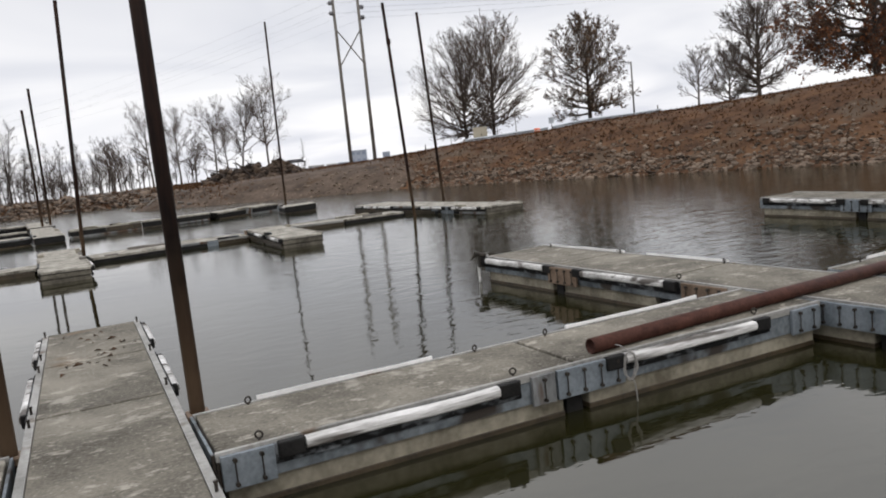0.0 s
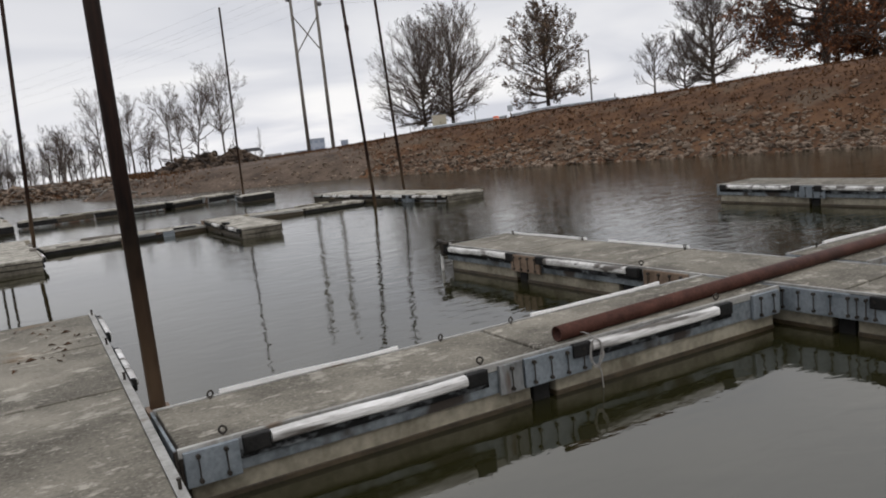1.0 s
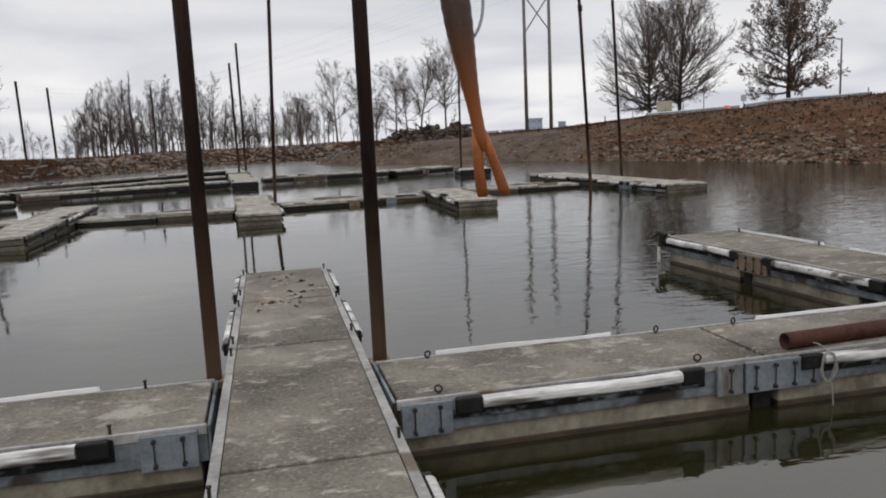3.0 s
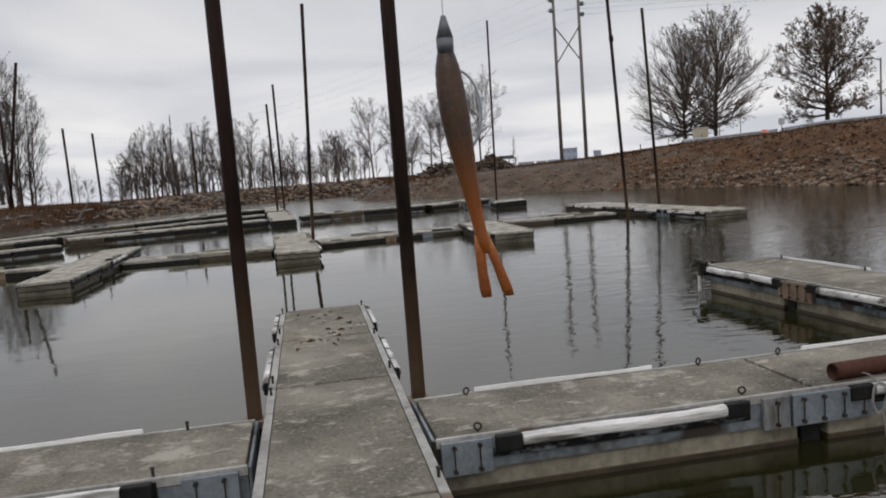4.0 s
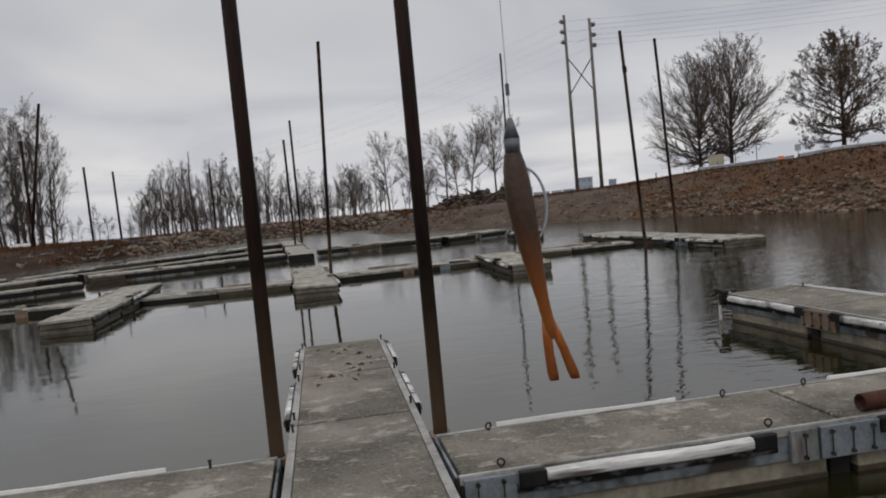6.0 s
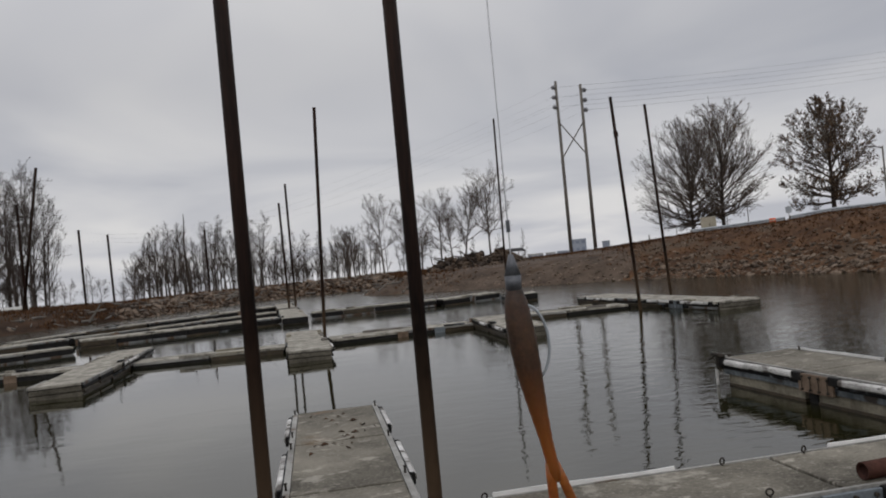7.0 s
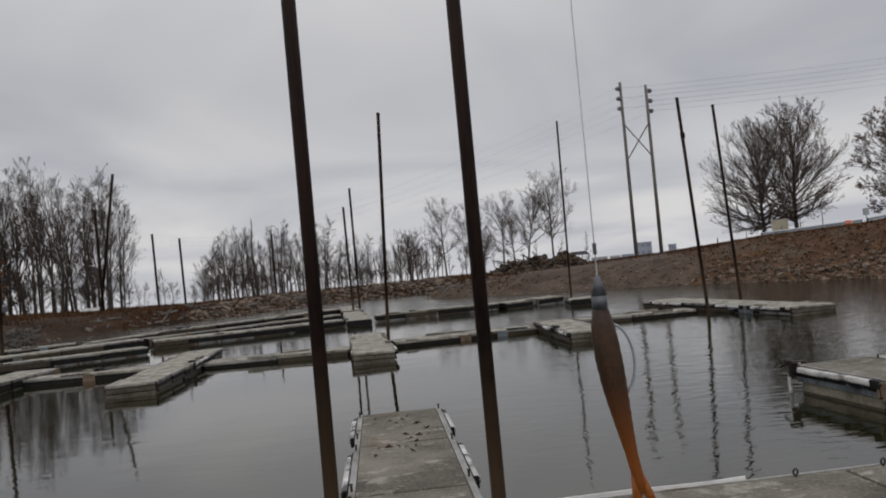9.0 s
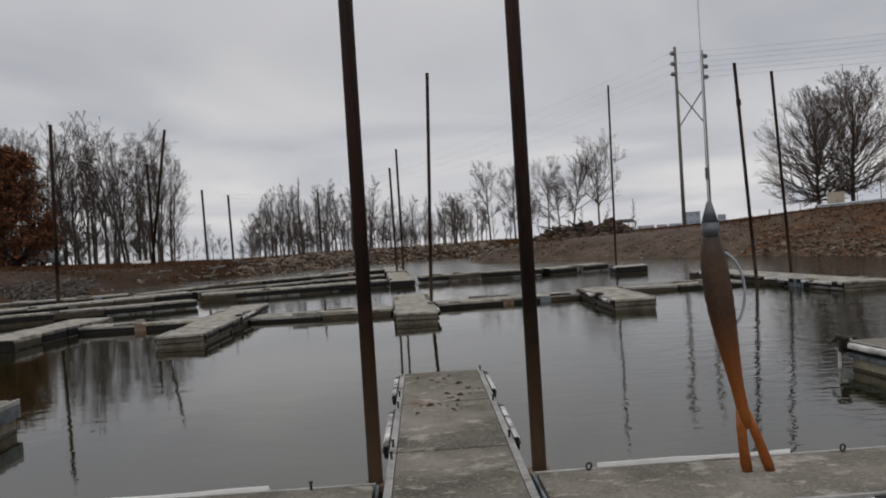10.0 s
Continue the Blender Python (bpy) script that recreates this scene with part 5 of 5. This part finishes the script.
far_building(19.3, 640, 13.5, 0.0058, "far_wall", 3, "hazy blue-grey office block on the skyline")
far_building(17.3, 720, 9, -0.0075, "far_pale", 2, "hazy pale low block on the skyline")
far_building(16.2, 700, 14, -0.0075, "far_pale", 2, "hazy pale low block on the skyline")
far_building(21.3, 760, 7, 0.0005, "far_wall", 2, "hazy grey block on the skyline")
far_building(18.2, 800, 12, -0.0070, "far_wall", 2, "hazy grey block on the skyline")


def parked_car():
    x, y = polar(-26.0, 72)
    ob = thing("parked_car", "dark grey parked car on the bank", "car", (x, y, gz(x, y)), -20)
    bm = box(bmesh.new(), -2.1, 2.1, -0.85, 0.85, 0.3, 0.85, 0.12)
    part("body", bm, "car", ob)
    bm = bmesh.new()
    v = [bm.verts.new(p) for p in ((-1.4, -0.78, 0.84), (1.3, -0.78, 0.84), (1.3, 0.78, 0.84), (-1.4, 0.78, 0.84), (-0.9, -0.66, 1.4), (0.7, -0.66, 1.4), (0.7, 0.66, 1.4), (-0.9, 0.66, 1.4))]
    for f in ((0, 1, 5, 4), (1, 2, 6, 5), (2, 3, 7, 6), (3, 0, 4, 7), (4, 5, 6, 7)):
        bm.faces.new([v[i] for i in f])
    part("cabin", bm, "glass", ob, "dark glazed cabin")
    for px in (-1.3, 1.3):
        for py in (-0.86, 0.86):
            w = part("wheel", tube(bmesh.new(), (px, py - 0.1, 0.32), (px, py + 0.1, 0.32), 0.32, n=16), "rubber_and_shade", ob, "black tyre", True)
            part("rim", tube(bmesh.new(), (px, py - 0.11, 0.32), (px, py + 0.11, 0.32), 0.18, n=12), "rail", w)


parked_car()


def upturned_boat():
    x, y = polar(-19.4, 66)
    ob = thing("upturned_boat", "small white boat lying upside down on the bank", "boat", (x, y, gz(x, y) - 0.05), 10)
    bm = bmesh.new()
    rows = []
    for i in range(9):
        s = i / 8
        w = 0.42 * math.sqrt(max(0.02, 1 - (2 * s - 0.9) ** 2 / 1.25))
        rows.append([bm.verts.new((-0.9 + 1.8 * s, w * math.cos(a), 0.34 * math.sin(a) * (0.7 + 0.3 * w / 0.42))) for a in [math.pi * k / 8 for k in range(9)]])
    for r0, r1 in zip(rows, rows[1:]):
        for j in range(8):
            bm.faces.new((r0[j], r0[j + 1], r1[j + 1], r1[j]))
    bm.faces.new(rows[0])
    bm.faces.new(rows[-1][::-1])
    part("hull", bm, "hull", ob, "", True)
    part("keel", box(bmesh.new(), -0.7, 0.8, -0.03, 0.03, 0.31, 0.38, 0.01), "hull", ob)


upturned_boat()


def stone_ramp():
    """A low wall of grey stones that holds the bank by the left pile."""
    rng = np.random.default_rng(33)
    n = 1300
    u, w = rng.uniform(0, 1, n), rng.uniform(0, 1, n)
    a, b = Vector(polar(-32, 38)), Vector(polar(-23.4, 36.5))
    x = a.x + (b.x - a.x) * u
    y = a.y + (b.y - a.y) * u + w * 1.6
    z = 0.05 + 0.95 * w + rng.normal(0, 0.02, n)
    stones("stone_wall", np.stack([x, y, z], -1), rng.uniform(0.05, 0.09, n), "wet_stone", "low sloping wall of grey stones by the shore", "stone wall", 34, 0.8)


stone_ramp()


# ---- small things on the docks ----
def loose_pipe():
    ob = thing("loose_pipe", "long rust-red steel pipe lying on the walkway", "pipe", (3.22, 4.40, 0.455), 0)
    a, b = Vector((0, 0, 0)), Vector((4.6, 0.32, 0.0))
    d = (b - a).normalized()
    bm = bmesh.new()
    n, r0, r1 = 20, 0.056, 0.047
    m = d.to_track_quat("Z", "Y").to_matrix()
    loops = [[bm.verts.new(p + m @ Vector((r * math.cos(2 * math.pi * i / n), r * math.sin(2 * math.pi * i / n), 0))) for i in range(n)] for p, r in ((a, r1), (a, r0), (b, r0), (b, r1))]
    for q in range(4):
        l0, l1 = loops[q], loops[(q + 1) % 4]
        for i in range(n):
            bm.faces.new((l0[i], l0[(i + 1) % n], l1[(i + 1) % n], l1[i]))
    bmesh.ops.recalc_face_normals(bm, faces=bm.faces)
    part("tube", bm, "pipe", ob, "", True)


loose_pipe()


def rope_coil():
    cu = bpy.data.curves.new("mooring_rope", "CURVE")
    cu.dimensions, cu.bevel_depth, cu.bevel_resolution = "3D", 0.0048, 2
    rng = np.random.default_rng(5)
    sp = cu.splines.new("NURBS")
    pts = [(0.0, 0.10, 0.02), (0.0, 0.03, 0.05), (0.02, -0.05, 0.02)]
    for i in range(26):
        a = i * 0.62
        pts.append((0.03 + 0.055 * math.sin(a) + 0.01 * rng.normal(), -0.075 + 0.006 * rng.normal(), -0.09 + 0.10 * math.cos(a) + 0.01 * rng.normal()))
    pts += [(0.05, -0.08, -0.2), (0.06, -0.085, -0.33), (0.065, -0.085, -0.45)]
    sp.points.add(len(pts) - 1)
    for p, c in zip(sp.points, pts):
        p.co = (*c, 1)
    sp.order_u, sp.use_endpoint_u = 3, True
    cu.materials.append(M["rope"])
    ob = new("mooring_rope", cu)
    ob.location = (3.40, 4.31, 0.40)
    tagged(ob, "grey rope looped over the dock edge", "rope")


rope_coil()


def litter():
    rng = np.random.default_rng(15)
    V, F = [], []
    for i in range(26):
        c = np.array([rng.normal(0.06, 0.17), rng.uniform(6.9, 8.8), 0.403])
        s = rng.uniform(0.02, 0.055)
        a = rng.uniform(0, 6.28)
        u = np.array([math.cos(a), math.sin(a), 0.1]) * s
        w = np.array([-math.sin(a), math.cos(a), 0.25]) * s * 0.45
        k = len(V)
        V += [c - u, c - w * 0.6 + [0, 0, 0.012], c + u, c + w + [0, 0, 0.018]]
        F += [(k, k + 1, k + 2, k + 3)]
    tagged(from_arrays("leaf_litter", np.array(V), F, "leaf_litter"), "few curled dark leaves lying on the deck", "leaves", kind="stuff")


litter()


def fishing_lure():
    """An amber soft-plastic bait with a lead head, hanging on a clear line."""
    ob = thing("fishing_lure", "amber soft-plastic fishing lure hanging on clear line", "fishing lure", (0.050, 0.287, 1.974), -6)
    h = 0.045
    stations = [(1.0, 0.0024), (0.95, 0.0034), (0.84, 0.0046), (0.68, 0.0053), (0.48, 0.0055), (0.28, 0.0051), (0.08, 0.0043), (-0.12, 0.0034), (-0.32, 0.0026), (-0.48, 0.0024), (-0.60, 0.0025), (-0.68, 0.0014)]

    def bend(s):
        return 0.0045 * (1 - s) ** 1.5

    def sweep(bm, rows_of, n, flat):
        rows = []
        for s, off, r in rows_of:
            rows.append([bm.verts.new((bend(s) + off + r * math.cos(2 * math.pi * i / n), flat * r * math.sin(2 * math.pi * i / n), h * s - 0.008)) for i in range(n)])
        for r0, r1 in zip(rows, rows[1:]):
            for i in range(n):
                bm.faces.new((r0[i], r1[i], r1[(i + 1) % n], r0[(i + 1) % n]))
        bm.faces.new(rows[0])
        bm.faces.new(rows[-1][::-1])
        bmesh.ops.recalc_face_normals(bm, faces=bm.faces)
        return bm

    ribbed = []
    for (s0, r0), (s1, r1) in zip(stations, stations[1:]):
        for k in range(4):
            u = k / 4
            ribbed.append((s0 + (s1 - s0) * u, 0.0, (r0 + (r1 - r0) * u) * (1.0 if k % 2 else 0.965)))
    ribbed.append((*stations[-1][:1], 0.0, stations[-1][1]))
    part("body", sweep(bmesh.new(), ribbed, 16, 0.85), "lure_body", ob, "ribbed brown body", True)
    for side in (-1, 1):
        tail = [(-0.52, side * 0.0009, 0.0018), (-0.66, side * 0.0021, 0.0019), (-0.82, side * 0.0032, 0.0019), (-0.98, side * 0.0040, 0.0022), (-1.05, side * 0.0042, 0.0019)]
        part("tail_fork", sweep(bmesh.new(), tail, 12, 0.6), "lure", ob, "", True)
    bm = bmesh.new()
    tube(bm, (0, 0, h - 0.010), (0, 0, h - 0.0045), 0.0030, 0.0032, 14)
    tube(bm, (0, 0, h - 0.0045), (0, 0, h + 0.0035), 0.0032, 0.0009, 14)
    part("lead_head", bm, "lead", ob, "grey bullet-shaped lead head", True)
    bm = tube(bmesh.new(), (0, 0, h + 0.012), (0, 0, h + 0.0165), 0.0008, n=8)
    part("swivel", bm, "lead", ob, "small dark swivel")
    part("line", tube(bmesh.new(), (0, 0, h + 0.002), (0, 0, h + 0.9), 0.00028, n=6), "nylon", ob, "clear fishing line")
    bm = bmesh.new()
    loops = []
    for i in range(25):
        a = math.pi * i / 24
        c, out = Vector((0.003 + 0.0085 * math.sin(a), 0, 0.014 + 0.015 * math.cos(a))), Vector((math.sin(a), 0, math.cos(a)))
        loops.append([bm.verts.new(c + 0.00055 * (out * math.cos(k * math.pi / 3) + Vector((0, math.sin(k * math.pi / 3), 0)))) for k in range(6)])
    for l0, l1 in zip(loops, loops[1:]):
        for k in range(6):
            bm.faces.new((l0[k], l1[k], l1[(k + 1) % 6], l0[(k + 1) % 6]))
    bmesh.ops.recalc_face_normals(bm, faces=bm.faces)
    part("hook", bm, "rail", ob, "curved steel hook", True)


fishing_lure()
